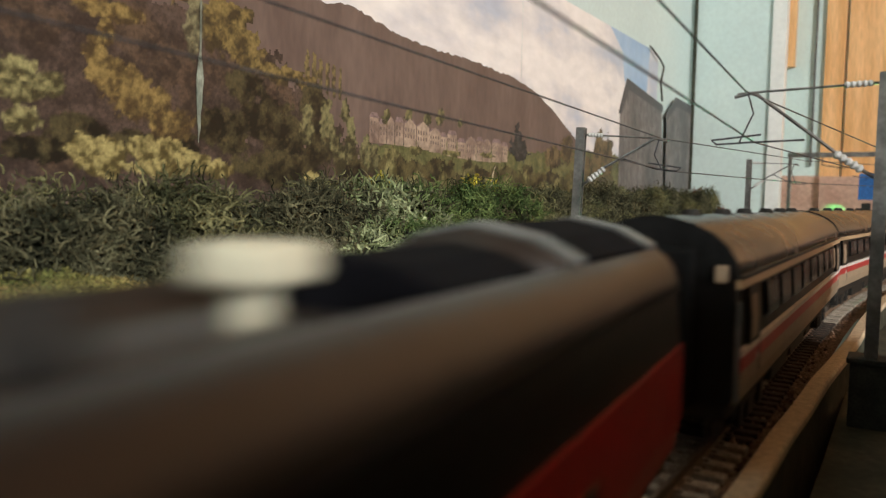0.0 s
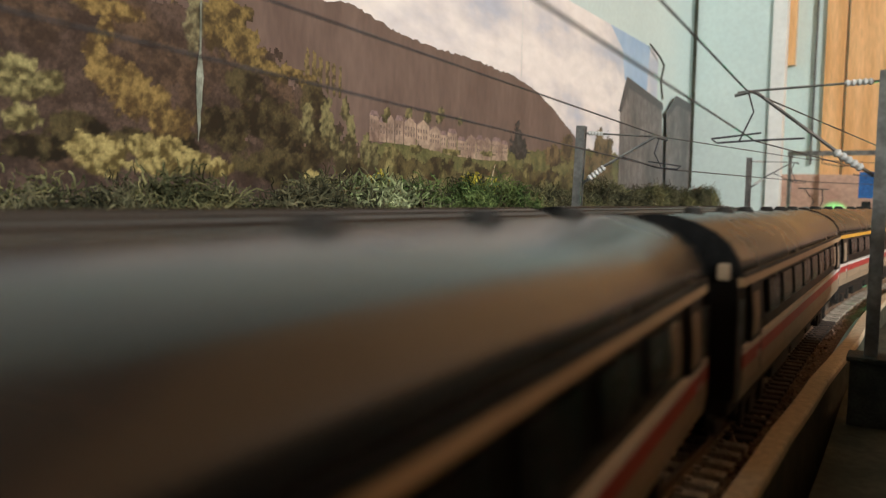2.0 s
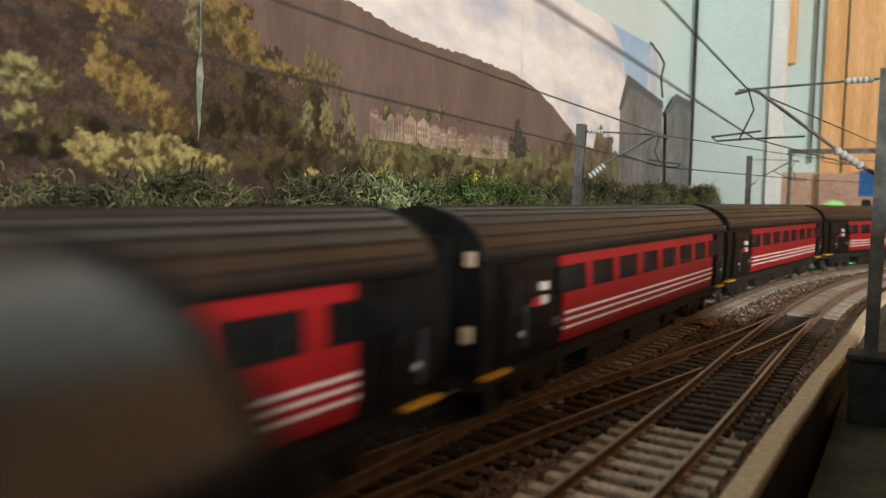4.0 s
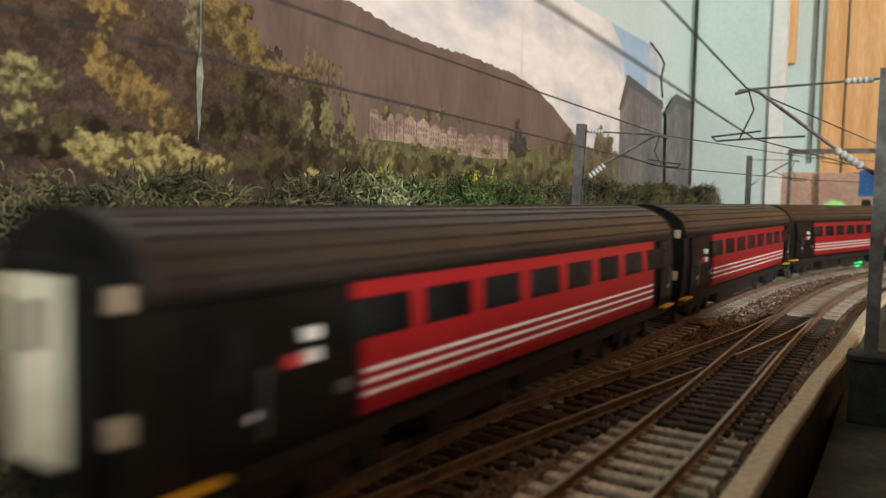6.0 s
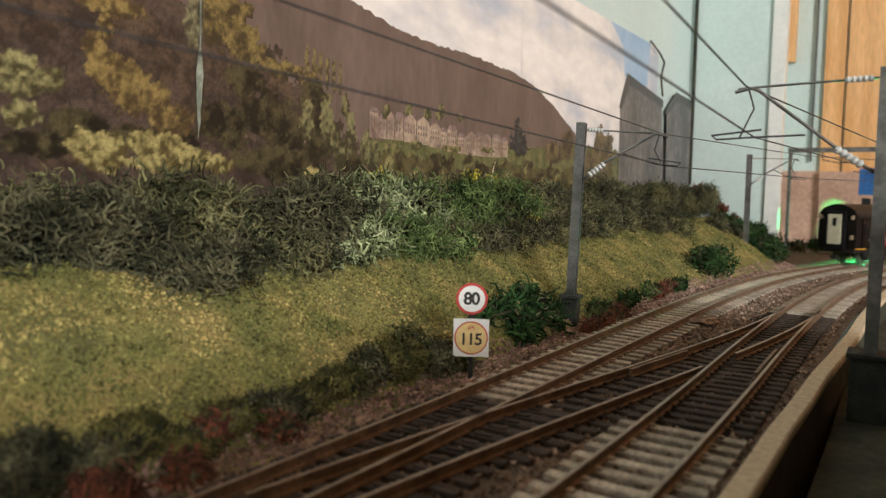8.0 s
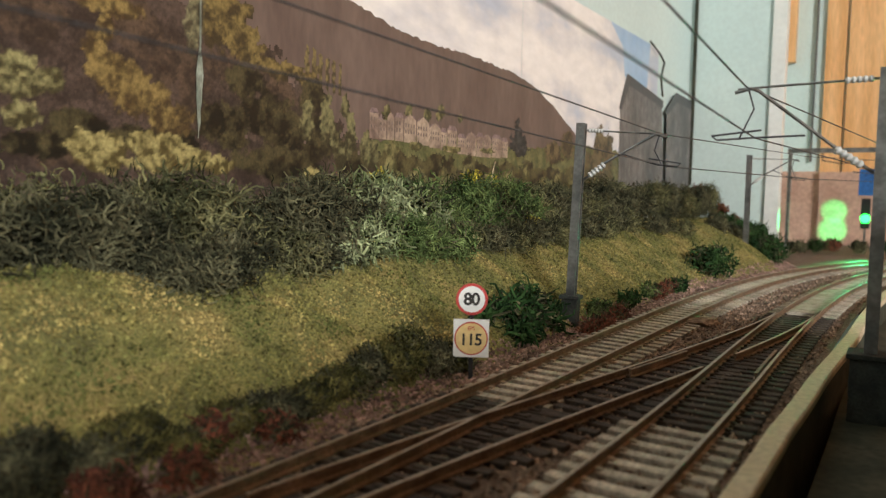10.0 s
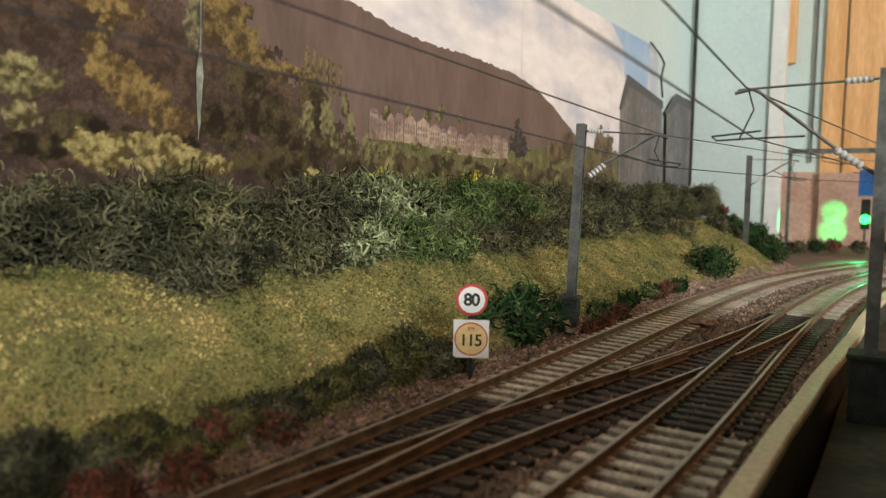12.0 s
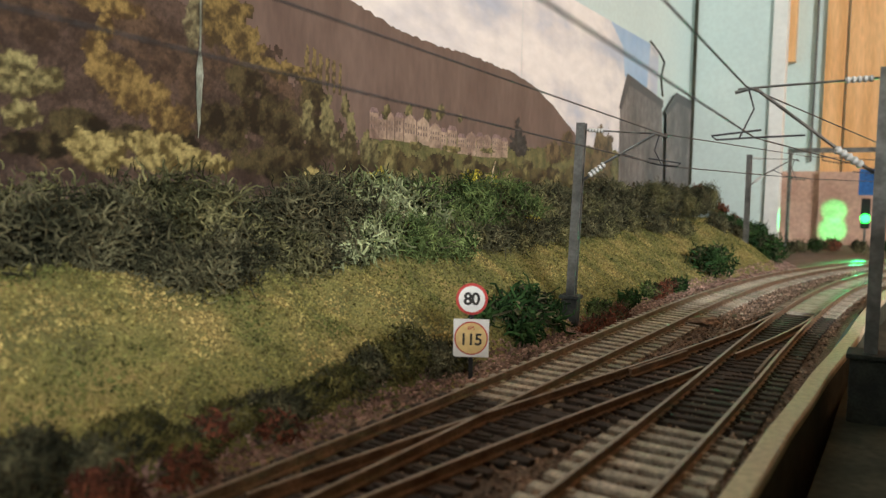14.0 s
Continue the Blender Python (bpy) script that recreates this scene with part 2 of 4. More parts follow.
upright("door_trim", END + 12, 86, 100.5, -60, 1400, M_WHITE, "white gloss painted door architrave", 16)
upright("wood_strip", BACK - 1, 51, 70, 252, 1400, M_ORANGE, "orange varnished wooden strip with a torn lower end")
upright("pipe_casing", BACK - 1, 95, 97.5, 110, 1400, M_STEEL, "thin grey conduit on the wall", 5)
upright("wooden_panel", BACK - 1, 108.5, 134, 95, 1400, M_ORANGE, "orange varnished wooden door panel", 5)
upright("wooden_panel_2", BACK - 1, 137.5, 420, 95, 1400, M_ORANGE, "orange varnished wooden door panel", 5)
for i in range(8):
    upright("wooden_panel_%d" % (i + 3), BACK - 1, 423 + i * 305, 423 + i * 305 + 302, 95, 1400, M_ORANGE, "orange varnished wooden door panel", 14)
upright("plaster_board", BACK - 1, 52, 110, -60, 96, M_PINK, "pink-brown raw plaster board", 6)
upright("plaster_board_2", BACK - 1, 110.5, 2870, -60, 95, M_PINK, "pink-brown raw plaster board", 16)
upright("wall_joint", END - 0.5, 0, 3.5, 70, 1400, M_DARKBOARD, "dark open joint in the wall corner", 3)


# ---- layout table and ground ----
def foot(a):
    """The bank's foot follows the far line."""
    x, y = plan(a, 0).xy
    i = int(np.argmin(np.abs((FAR[:, 1] - CORNER.x) * ALONG.x + (FAR[:, 2] - CORNER.y) * ALONG.y - a)))
    n = (FAR[i, 1] - CORNER.x) * SIDE.x + (FAR[i, 2] - CORNER.y) * SIDE.y
    return n - 17


def bank_point(a, u):
    """u = 0 at the foot of the bank, 1 at the scenic wall."""
    f = min(foot(a), 152.0 - max(0.0, a - 600) * 0.27)
    n = f * (1 - u)
    w = min(u * f / 62, 1) if f < 160 else min(u * f / (62 + (f - 124) * 0.55), 1)
    w = max(w - 0.2, 0) / 0.8
    z = -4.0 + 34 * (w ** 0.85) + 3 * u
    bumpy = min(1, w * 3)
    z += (4.5 * noise.noise((a / 45, n / 45, 0)) + 2.0 * noise.noise((a / 17, n / 17, 3)) + 0.7 * noise.noise((a / 6, n / 6, 7))) * bumpy
    z -= 3.5 * math.exp(-((a - 106 - (n - 83) * 0.4) / 10) ** 2) * bumpy
    return plan(a, n, z)


def grid_mesh(name, rows, material, smooth=True, label="", category="", kind="", parent=None):
    bm = bmesh.new()
    vv = [[bm.verts.new(p) for p in r] for r in rows]
    for r, q in zip(vv[:-1], vv[1:]):
        for i in range(len(r) - 1):
            bm.faces.new((r[i], r[i + 1], q[i + 1], q[i]))
    ob = part(name, bm, material, parent, "", smooth)
    return tagged(ob, label, category, "", kind)


# trackbed, with a stony surface
def bed_z(x, y):
    return -4.0 + 0.5 * noise.noise((x / 6, y / 6, 0)) + 0.35 * noise.noise((x / 2.2, y / 2.2, 5))


rows = []
for i in range(230):
    s = -420 + i * 5.0
    x, y, h = on(NEAR, s)
    row = []
    for o in np.arange(-150, 22.1, 4.0):
        px, py = x + o * math.cos(h), y - o * math.sin(h)
        row.append((px, py, bed_z(px, py)))
    rows.append(row)
grid_mesh("ground", rows, M_BALLAST, True, "grey-brown fine model ballast over the trackbed", "ground", "structure")
slab("baseboard", -2450, BACK - 20, -2, 150, -30, -6.5, M_BALLAST, "dark painted layout baseboard", "baseboard")
slab("baseboard_2", 560, BACK - 20, 150.5, 2850, -30, -6.5, M_BALLAST, "layout baseboard covered with brown ballast", "baseboard")

rows = [[bank_point(a, u) for u in np.linspace(0, 1, 60)] for a in np.arange(-260, END - 1, 3.5)]
grid_mesh("bank", rows, M_GRASS, True, "grassy model embankment of yellow-green flock", "embankment", "structure")

# edge board beside the near line
line = ribbon(NEAR, -330, 560, 10)
bm = bmesh.new()
edge = []
for i, (x, y, h, z, c) in enumerate(line):
    d = float(np.interp(-330 + 10 * i, [0, 70, 100, 135, 180, 230, 310, 560], [-0.5, -0.3, 0.8, 1.8, 4.2, 6.0, 6.0, 5.5]))
    edge.append((x + d * math.cos(h), y - d * math.sin(h), h, z, c))
sweep(bm, edge, [(19.0, -2.4), (24.4, -2.4), (24.4, -0.6), (23.9, 0), (19.5, 0), (19.0, -0.6)])
tagged(part("edge_board", bm, M_BOARD), "raw softwood edge board along the trackbed", "board", "", "structure")
bm = bmesh.new()
sweep(bm, edge, [(19.2, -60), (23.8, -60), (23.8, -2.5), (19.2, -2.5)])
tagged(part("fascia_board", bm, M_DARKBOARD), "dark painted fascia under the edge board", "board", "", "structure")
bm = bmesh.new()
sweep(bm, line, [(28.5, -62), (170, -62), (170, -14), (28.5, -14)])
tagged(part("lower_board", bm, M_DARKBOARD), "dark lower shelf beside the edge board", "board", "", "structure")

# ---- rails and sleepers ----
HEAD = [(-0.55, 0.0), (0.55, 0.0), (0.55, -0.75), (0.25, -1.0), (0.25, -2.0), (1.0, -2.3), (1.0, -2.6), (-1.0, -2.6), (-1.0, -2.3), (-0.25, -2.0), (-0.25, -1.0), (-0.55, -0.75)]
TOP = [(-0.45, 0.06), (0.45, 0.06), (0.5, -0.05), (-0.5, -0.05)]


def rail(name, line, off, parent):
    bm = bmesh.new()
    sweep(bm, line, [(off + o, z) for o, z in HEAD])
    r = part(name, bm, M_RAIL, parent, "rust-brown rail with a worn bright head")
    bm = bmesh.new()
    sweep(bm, line, [(off + o, z) for o, z in TOP])
    part("rail_head", bm, M_RAILTOP, r)
    return r


def sleeper_mesh(name, length, width, material, chunky):
    bm = bmesh.new()
    box(bm, -length / 2, length / 2, -width / 2, width / 2, -4.6, -2.62, bevel=0.18)
    for o in (-8.25, 8.25):
        box(bm, o - 2.1, o + 2.1, -0.9, 0.9, -2.64, -2.1)
    return finish(bm, name, material)


SL_CONC = sleeper_mesh("concrete_sleeper", 31, 3.6, M_CONC_SLEEPER, True)
SL_WOOD = sleeper_mesh("timber_sleeper", 31, 3.3, M_WOOD_SLEEPER, False)
SL_LONG = sleeper_mesh("long_timber", 42, 3.3, M_WOOD_SLEEPER, False)


def lay(me, x, y, h, z, c, parent, skew=0.0):
    ob = new("sleeper", me)
    ob.parent = parent
    ob.matrix_basis = pose(x * MM, y * MM, z * MM, 0, math.degrees(math.atan(c)), -math.degrees(h) + skew)
    return ob


track_far = thing("track_far", label="curved model railway track on concrete and timber sleepers", category="track", kind="structure")
track_near = thing("track_near", label="model railway track beside the edge board", category="track", kind="structure")
track_cross = thing("track_crossover", label="model crossover with timber sleepers between two tracks", category="track", kind="structure")
lf = ribbon(FAR, -2300, 3200, 10, True)
for off in (-8.25, 8.25):
    rail("rail", lf, off, track_far)
ln = ribbon(NEAR, -2300, 2300, 10)
for off in (-8.25, 8.25):
    rail("rail", ln, off, track_near)
rail("rail", CROSS[14:], -8.25, track_cross)
rail("rail", CROSS[:38], 8.25, track_cross)
rail("rail", CROSS[41:], 8.25, track_cross)
rng = random.Random(4)
s = -160.0
while s < 800:
    x, y, h = on(FAR, s)
    wood = s < 98
    lay(SL_LONG if wood else SL_CONC, x + (5 if wood else 0) * math.cos(h), y - (5 if wood else 0) * math.sin(h), h, rise_far(s), cant_far(s), track_far, rng.uniform(-1, 1))
    s += 6.6 if wood else 7.4
s = -220.0
while s < 620:
    x, y, h = on(NEAR, s)
    wood = 62 < s < 292
    lay(SL_WOOD if wood else SL_CONC, x, y, h, 0, 0, track_near, rng.uniform(-1, 1))
    s += 6.6 if wood else 7.4
for i in range(22, 48):
    x, y, h, z, c = CROSS[i]
    lay(SL_WOOD, x, y, h, -0.05, 0, track_cross, rng.uniform(-1, 1))
# check rails and the frog nose by the crossing
bm = bmesh.new()
sweep(bm, [(x, y, h, z, c) for x, y, h, z, c in ribbon(NEAR, 128, 172, 6)], [(6.3 + o, z) for o, z in HEAD])
part("check_rail", bm, M_RAIL, track_near)
bm = bmesh.new()
sweep(bm, CROSS[34:41], [(-6.3 + o, z) for o, z in HEAD])
part("check_rail", bm, M_RAIL, track_cross)
# weathered plank lying between the lines at the far end of the crossover
bm = bmesh.new()
sweep(bm, ribbon(NEAR, 292, 420, 10), [(-6.6, -3.6), (6.6, -3.6), (6.6, -1.6), (-6.6, -1.6)])
part("infill_board", bm, M_CONC_SLEEPER, track_near, "pale timber infill between the rails")


# ---- small stuff: stones and flock ----
M_PINKSTONE = mat("pink_granite_ballast", (0.16, 0.095, 0.075), (0.42, 0.28, 0.23), 120, 0.95, 0.5, island=0.5)

def scatter(name, pts, material, size, label, category, seed, parent=None, flat=1.0):
    """Joined four-sided grains at pts."""
    r = random.Random(seed)
    V, F = [], []
    for p in pts:
        k = len(V)
        sc = size * r.uniform(0.5, 1.3)
        q = Euler((r.uniform(0, 6.3), r.uniform(0, 6.3), r.uniform(0, 6.3))).to_matrix()
        for c in ((1, 1, 1), (-1, -1, 1), (-1, 1, -1), (1, -1, -1)):
            w = q @ Vector((c[0] * r.uniform(0.5, 1), c[1] * r.uniform(0.5, 1), c[2] * r.uniform(0.4, 0.9)))
            V.append(((p[0] + w.x * sc) * MM, (p[1] + w.y * sc) * MM, (p[2] + w.z * sc * flat) * MM))
        F += [(k, k + 1, k + 2), (k, k + 3, k + 1), (k, k + 2, k + 3), (k + 1, k + 3, k + 2)]
    me = bpy.data.meshes.new(name)
    me.from_pydata(V, [], F)
    me.materials.append(material)
    ob = new(name, me)
    return tagged(ob, label, category, "", "stuff")


r = random.Random(11)
pts = []
while len(pts) < 26000:
    s = -150 + 720 * r.random() ** 1.25
    o = r.uniform(-100, 19)
    x, y, h = on(NEAR, s)
    px, py = x + o * math.cos(h), y - o * math.sin(h)
    pts.append((px, py, bed_z(px, py) + r.uniform(-0.2, 0.5)))
scatter("ballast_stones", pts, M_STONE, 0.75, "loose grey and brown ballast stones between the rails", "ballast", 2)
pts = []
while len(pts) < 125000:
    a = -190 + 1000 * r.random() ** 1.3
    u = 0.11 + r.random() * 0.69
    p = bank_point(a, u)
    pts.append((p.x, p.y, p.z + r.uniform(-0.2, 0.5)))
scatter("grass_flock", pts, M_TUFT, 0.47, "yellow-green foam flock grains on the bank", "grass", 3)
pts = []
while len(pts) < 9000:
    a = -150 + 900 * r.random()
    p = bank_point(a, r.uniform(-0.04, 0.13))
    pts.append((p.x, p.y, p.z + r.uniform(-0.2, 0.6)))
scatter("ballast_shoulder", pts, M_PINKSTONE, 0.8, "pinkish ballast stones along the foot of the bank", "ballast", 5)


# ---- bushes ----
M_SCRUB = mat("dark_moss_scrub", (0.028, 0.033, 0.012), (0.15, 0.135, 0.045), 40, 0.95, island=0.5, spec=0.1)

def twigs(name, centre, size, count, material, seed, thick=0.5, reach=5.0, parent=None, label=""):
    """A clump of curled lichen-like strands, filling an uneven ellipsoid."""
    r = random.Random(seed)
    V, F = [], []
    cx, cy, cz = centre
    lobes = [(r.uniform(-0.55, 0.55), r.uniform(-0.45, 0.45), r.uniform(-0.3, 0.5), r.uniform(0.4, 0.7)) for _ in range(9)]
    ax, ay = ALONG, SIDE
    for _ in range(count):
        lx, ly, lz, lr = r.choice(lobes)
        d = Vector((r.gauss(0, 1), r.gauss(0, 1), r.gauss(0, 1))).normalized() * lr * (r.random() ** 0.35)
        e = Vector((lx + d.x, ly + d.y, max(lz + d.z, -0.9)))
        p = Vector((cx, cy, cz)) + ax * (e.x * size[0]) + ay * (e.y * size[1]) + Vector((0, 0, e.z * size[2]))
        g = (Vector((r.gauss(0, 1), r.gauss(0, 1), r.gauss(0.25, 1))) + d * 0.8).normalized()
        w0 = thick * r.uniform(0.55, 1.1)
        ln = reach * r.uniform(0.5, 1.2)
        k = len(V)
        for j in range(5):
            w = w0 * (1 - 0.1 * j)
            a = g.cross(Vector((0.3, 0.5, 0.8))).normalized()
            b = g.cross(a)
            for ang in (0, 2.1, 4.2):
                q = p + (a * math.cos(ang) + b * math.sin(ang)) * w
                V.append((q.x * MM, q.y * MM, q.z * MM))
            p = p + g * (ln / 4)
            g = (g + Vector((r.gauss(0, 1), r.gauss(0, 1), r.gauss(0, 1))) * 0.62).normalized()
        for j in range(4):
            for m in range(3):
                F.append((k + j * 3 + m, k + j * 3 + (m + 1) % 3, k + j * 3 + 3 + (m + 1) % 3, k + j * 3 + 3 + m))
        F.append((k + 12, k + 13, k + 14))
    me = bpy.data.meshes.new(name)
    me.from_pydata(V, [], F)
    me.materials.append(material)
    ob = new(name, me)
    if parent:
        ob.parent = parent
    return ob


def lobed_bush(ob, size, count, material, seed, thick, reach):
    """Inner tangle darkened as painted shade, and lighter outer strands, under one thing."""
    twigs("inner_shade_tangle", (0, 0, 0), [q * 0.8 for q in size], int(count * 0.35), M_LEAF_DARK, seed + 1000, thick, reach, ob)
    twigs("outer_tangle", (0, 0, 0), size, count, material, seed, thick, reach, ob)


def bush(a, n, z, size, count, material, seed, label, thick=0.5, reach=5.0, group="hedge along the top of the bank"):
    c = plan(a, n, z)
    ob = thing("hedge_bush", c, 0, label, "bush", group)
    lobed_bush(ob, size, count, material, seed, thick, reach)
    return ob


HEDGE = [(-70, 44, 0), (-25, 42, 0), (12, 44, 0), (46, 47, 0), (80, 50, 1), (112, 53, 0), (140, 47, 0), (162, 43, 2), (183, 42, 2), (205, 42, 3), (228, 41, 3), (252, 40, 3),
         (280, 42, 3), (304, 40, 3), (334, 36, 1), (372, 34, 0), (416, 34, 1), (466, 34, 0), (520, 36, 0), (572, 36, 1), (626, 34, 0), (684, 34, 1), (742, 34, 0), (800, 30, 1)]
MIXES = ((M_LEAF_DARK, "dark olive lichen bush on the bank"), (M_LEAF_MID, "olive brown-green lichen bush on the bank"),
         (M_LEAF_PALE, "pale sage-green lichen bush with thick strands"), (M_LEAF_GREEN, "bright green foam bush with yellow flecks"))
for i, (a, n, kind) in enumerate(HEDGE):
    m, lab = MIXES[kind]
    hgt = 18 + 3.5 * math.sin(i * 2.3)
    bush(a, n, 43 + 2.5 * math.sin(i * 1.7) - (4 if a < 130 else 0) + (5 if a > 450 else 0), (25 + 4 * math.cos(i * 3.1), 19, hgt), 1500, m, 40 + i, lab, 0.42 if kind != 2 else 0.7, 7.5 if kind != 2 else 10.0)
    bush(a + 18, n - 18, (45 if a < 130 else 49 if a < 450 else 54), (24, 13, 14), 760, MIXES[(i * 7 + 1) % 2][0], 90 + i, "olive lichen bush against the backdrop", 0.42, 6.5)
# bushes that hang down over the brow of the bank
FRONT = [(24, 26, 0), (40, 54, 0), (52, 67, 0), (64, 70, 0), (76, 62, 0), (96, 58, 1), (110, 66, 1), (127, 64, 2), (142, 62, 2), (160, 60, 3), (178, 66, 3), (194, 68, 3), (214, 62, 1), (238, 64, 0),
         (262, 66, 1), (290, 63, 0), (320, 64, 1), (348, 68, 0), (368, 70, 1), (404, 64, 0), (440, 64, 1), (476, 72, 0), (512, 80, 1)]
for i, (a, n, kind) in enumerate(FRONT):
    m, lab = MIXES[kind]
    zz = bank_point(a, 1 - n / foot(a)).z
    wide = 13 + 3 * math.sin(i * 2.1) + a / 60
    bush(a, n, zz + 5, (wide, 11, 9 + 2 * math.cos(i * 1.3)), 620, m, 600 + i, lab, 0.34 if kind != 2 else 0.55, 5.5 if kind != 2 else 7.0)
for i, (a, n, z) in enumerate([(296, 30, 60), (262, 38, 62), (300, 56, 38), (190, 30, 60)]):
    bush(a, n, z, (7, 6, 5), 130, M_LEAF_YELLOW, 140 + i, "small yellow flowering tuft in the hedge", 0.7, 3.5)

for i, (a, n, z) in enumerate([(832, 12, 62), (832, 26, 52), (832, 40, 40), (830, 54, 28)]):
    bush(a, n, z, (7, 9, 9), 240, M_LEAF_RUST, 150 + i, "rust-brown foam edge of the bank by the end wall", 0.9, 5.0)
for i, (a, n, z) in enumerate([(815, 44, 26), (815, 62, 18), (822, 76, 8)]):
    bush(a, n, z, (14, 11, 13), 380, M_LEAF_DEEP, 160 + i, "deep green bush by the end wall", 0.8, 6.0)

for i, (a, n, z, w) in enumerate([(585, 92, 30, 16), (620, 96, 25, 18), (655, 100, 22, 18), (690, 100, 20, 18), (725, 96, 18, 18), (650, 118, 12, 15), (700, 114, 10, 16), (745, 104, 10, 16)]):
    bush(a, n, z, (w, 14, 12), 420, (M_LEAF_DARK, M_LEAF_DEEP)[i > 1], 180 + i, "deep green bush over the end of the bank", 0.6, 6.0)

# low growth along the foot of the bank
def low(a, u, size, count, material, seed, label, thick=0.4, reach=4.0):
    p = bank_point(a, u - 0.015)
    ob = thing("low_shrub", (p.x, p.y, p.z + size[2] * 0.45), 0, label, "shrub", "low growth along the foot of the bank")
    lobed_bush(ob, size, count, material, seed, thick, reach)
    return ob


for i, (a, u, sx, sz) in enumerate([(20, 0.13, 9, 4), (34, 0.14, 9, 5), (46, 0.13, 10, 6), (57, 0.13, 9, 6), (70, 0.14, 10, 6), (82, 0.14, 9, 7), (95, 0.14, 10, 9), (106, 0.15, 9, 11), (117, 0.13, 8, 7), (126, 0.11, 6, 4), (10, 0.16, 10, 6), (-14, 0.16, 10, 7), (-20, 0.12, 12, 7), (2, 0.14, 10, 6), (-30, 0.14, 12, 7)]):
    low(a, u, (sx, 8, sz), 1100, (M_SCRUB, M_LEAF_DARK)[i % 3 == 2 or i > 10], 200 + i, "dark olive scrub at the foot of the bank", 0.3, 2.8)
for i, (a, u) in enumerate([(180, 0.13), (186, 0.19), (194, 0.16), (202, 0.2), (208, 0.14), (168, 0.2)]):
    low(a, u, (7, 6, 6), 130, M_LEAF_DEEP, 220 + i, "deep green leafy plant beside the mast", 0.8, 9.0)
for i, (a, u) in enumerate([(256, 0.12), (300, 0.12), (345, 0.13), (390, 0.12)]):
    low(a, u, (14, 6, 6), 260, M_LEAF_DEEP if i % 2 else M_LEAF_GREEN, 230 + i, "low green creeping plant by the track", 0.6)
for i, (a, u, sx) in enumerate([(262, 0.05, 12), (240, 0.04, 7), (222, 0.03, 6), (352, 0.12, 14), (372, 0.13, 10), (26, 0.13, 3), (42, 0.08, 4), (-4, 0.08, 7), (12, 0.05, 4)]):
    low(a, u, (sx, 5, 4.5), 260, M_LEAF_RUST, 240 + i, "rust-red dried foliage at the foot of the bank", 0.45, 4.0)
for i, (a, u) in enumerate([(462, 0.16), (482, 0.16), (660, 0.1), (720, 0.2), (760, 0.3), (790, 0.42), (815, 0.3), (826, 0.15)]):
    low(a, u, (24, 16, 14), 420, M_LEAF_DEEP, 250 + i, "deep green shrub near the end of the bank", 0.7, 6.0)
for i, (a, n) in enumerate([(860, 118), (880, 135), (900, 150), (905, 178), (930, 200), (940, 230)]):
    p = plan(a, n, 2)
    ob = thing("low_shrub", p, 0, "dark shrub at the alcove end of the layout", "shrub", "low growth along the foot of the bank")
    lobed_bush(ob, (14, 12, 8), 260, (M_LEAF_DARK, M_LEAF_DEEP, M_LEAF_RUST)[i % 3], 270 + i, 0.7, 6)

# a flat dark stone lying between the lines
x, y, h = on(NEAR, 235, -34)
bm = bmesh.new()
bmesh.ops.create_icosphere(bm, subdivisions=3, radius=1)
for v in bm.verts:
    v.co = Vector((v.co.x * 9, v.co.y * 5, v.co.z * 2.6)) * (1 + 0.35 * noise.noise(v.co * 1.7))
tagged(part("flat_stone", bm, M_STONE), "flat dark stone lying in the ballast between tracks", "stone").matrix_basis = pose(x * MM, y * MM, -2.6 * MM, 0, 0, 20)


# ---- printed backdrop ----
def print_mat(name, c1, c2, scale, c3=None, squash=None, fine_mix=0.3, contrast=(0.35, 0.65), fine=0, island=0.0):
    return mat(name, c1, c2, scale, 0.42, 0.0, c3=c3, squash=squash, fine_mix=fine_mix, contrast=contrast, fine=fine, spec=0.45, island=island)


P_SKY = print_mat("print_sky", (0.50, 0.54, 0.63), (0.88, 0.83, 0.80), 11, c3=(0.72, 0.69, 0.70), squash=(1, 1, 2.2), fine_mix=0.06, contrast=(0.36, 0.56))
P_HILL = print_mat("print_moor", (0.112, 0.077, 0.067), (0.165, 0.117, 0.099), 40, squash=(1, 1, 0.35), fine_mix=0.12)
P_FIELD = print_mat("print_meadow", (0.07, 0.08, 0.03), (0.19, 0.18, 0.075), 90, fine_mix=0.3, island=0.2)
P_TRUNK = print_mat("print_birch_trunk", (0.12, 0.15, 0.125), (0.30, 0.33, 0.27), 130, squash=(1, 1, 0.5))
P_STONE = print_mat("print_stone_house", (0.17, 0.115, 0.095), (0.46, 0.35, 0.26), 60, fine_mix=0.25)
P_ROOF = print_mat("print_slate_roof", (0.17, 0.12, 0.12), (0.28, 0.20, 0.19), 150)
P_WINDOW = print_mat("print_window", (0.12, 0.085, 0.075), (0.20, 0.15, 0.13), 150)
P_MILL = print_mat("print_grey_mill", (0.065, 0.060, 0.058), (0.20, 0.18, 0.17), 45, squash=(1, 1, 0.4), fine_mix=0.4, fine=260)
P_MILLROOF = print_mat("print_mill_roof", (0.045, 0.042, 0.045), (0.08, 0.075, 0.078), 60)
P_MILLWINDOW = print_mat("print_mill_window", (0.10, 0.09, 0.085), (0.15, 0.135, 0.128), 60)
P_BLUE = print_mat("print_blue_sky", (0.28, 0.44, 0.66), (0.42, 0.56, 0.72), 20, fine_mix=0.05)

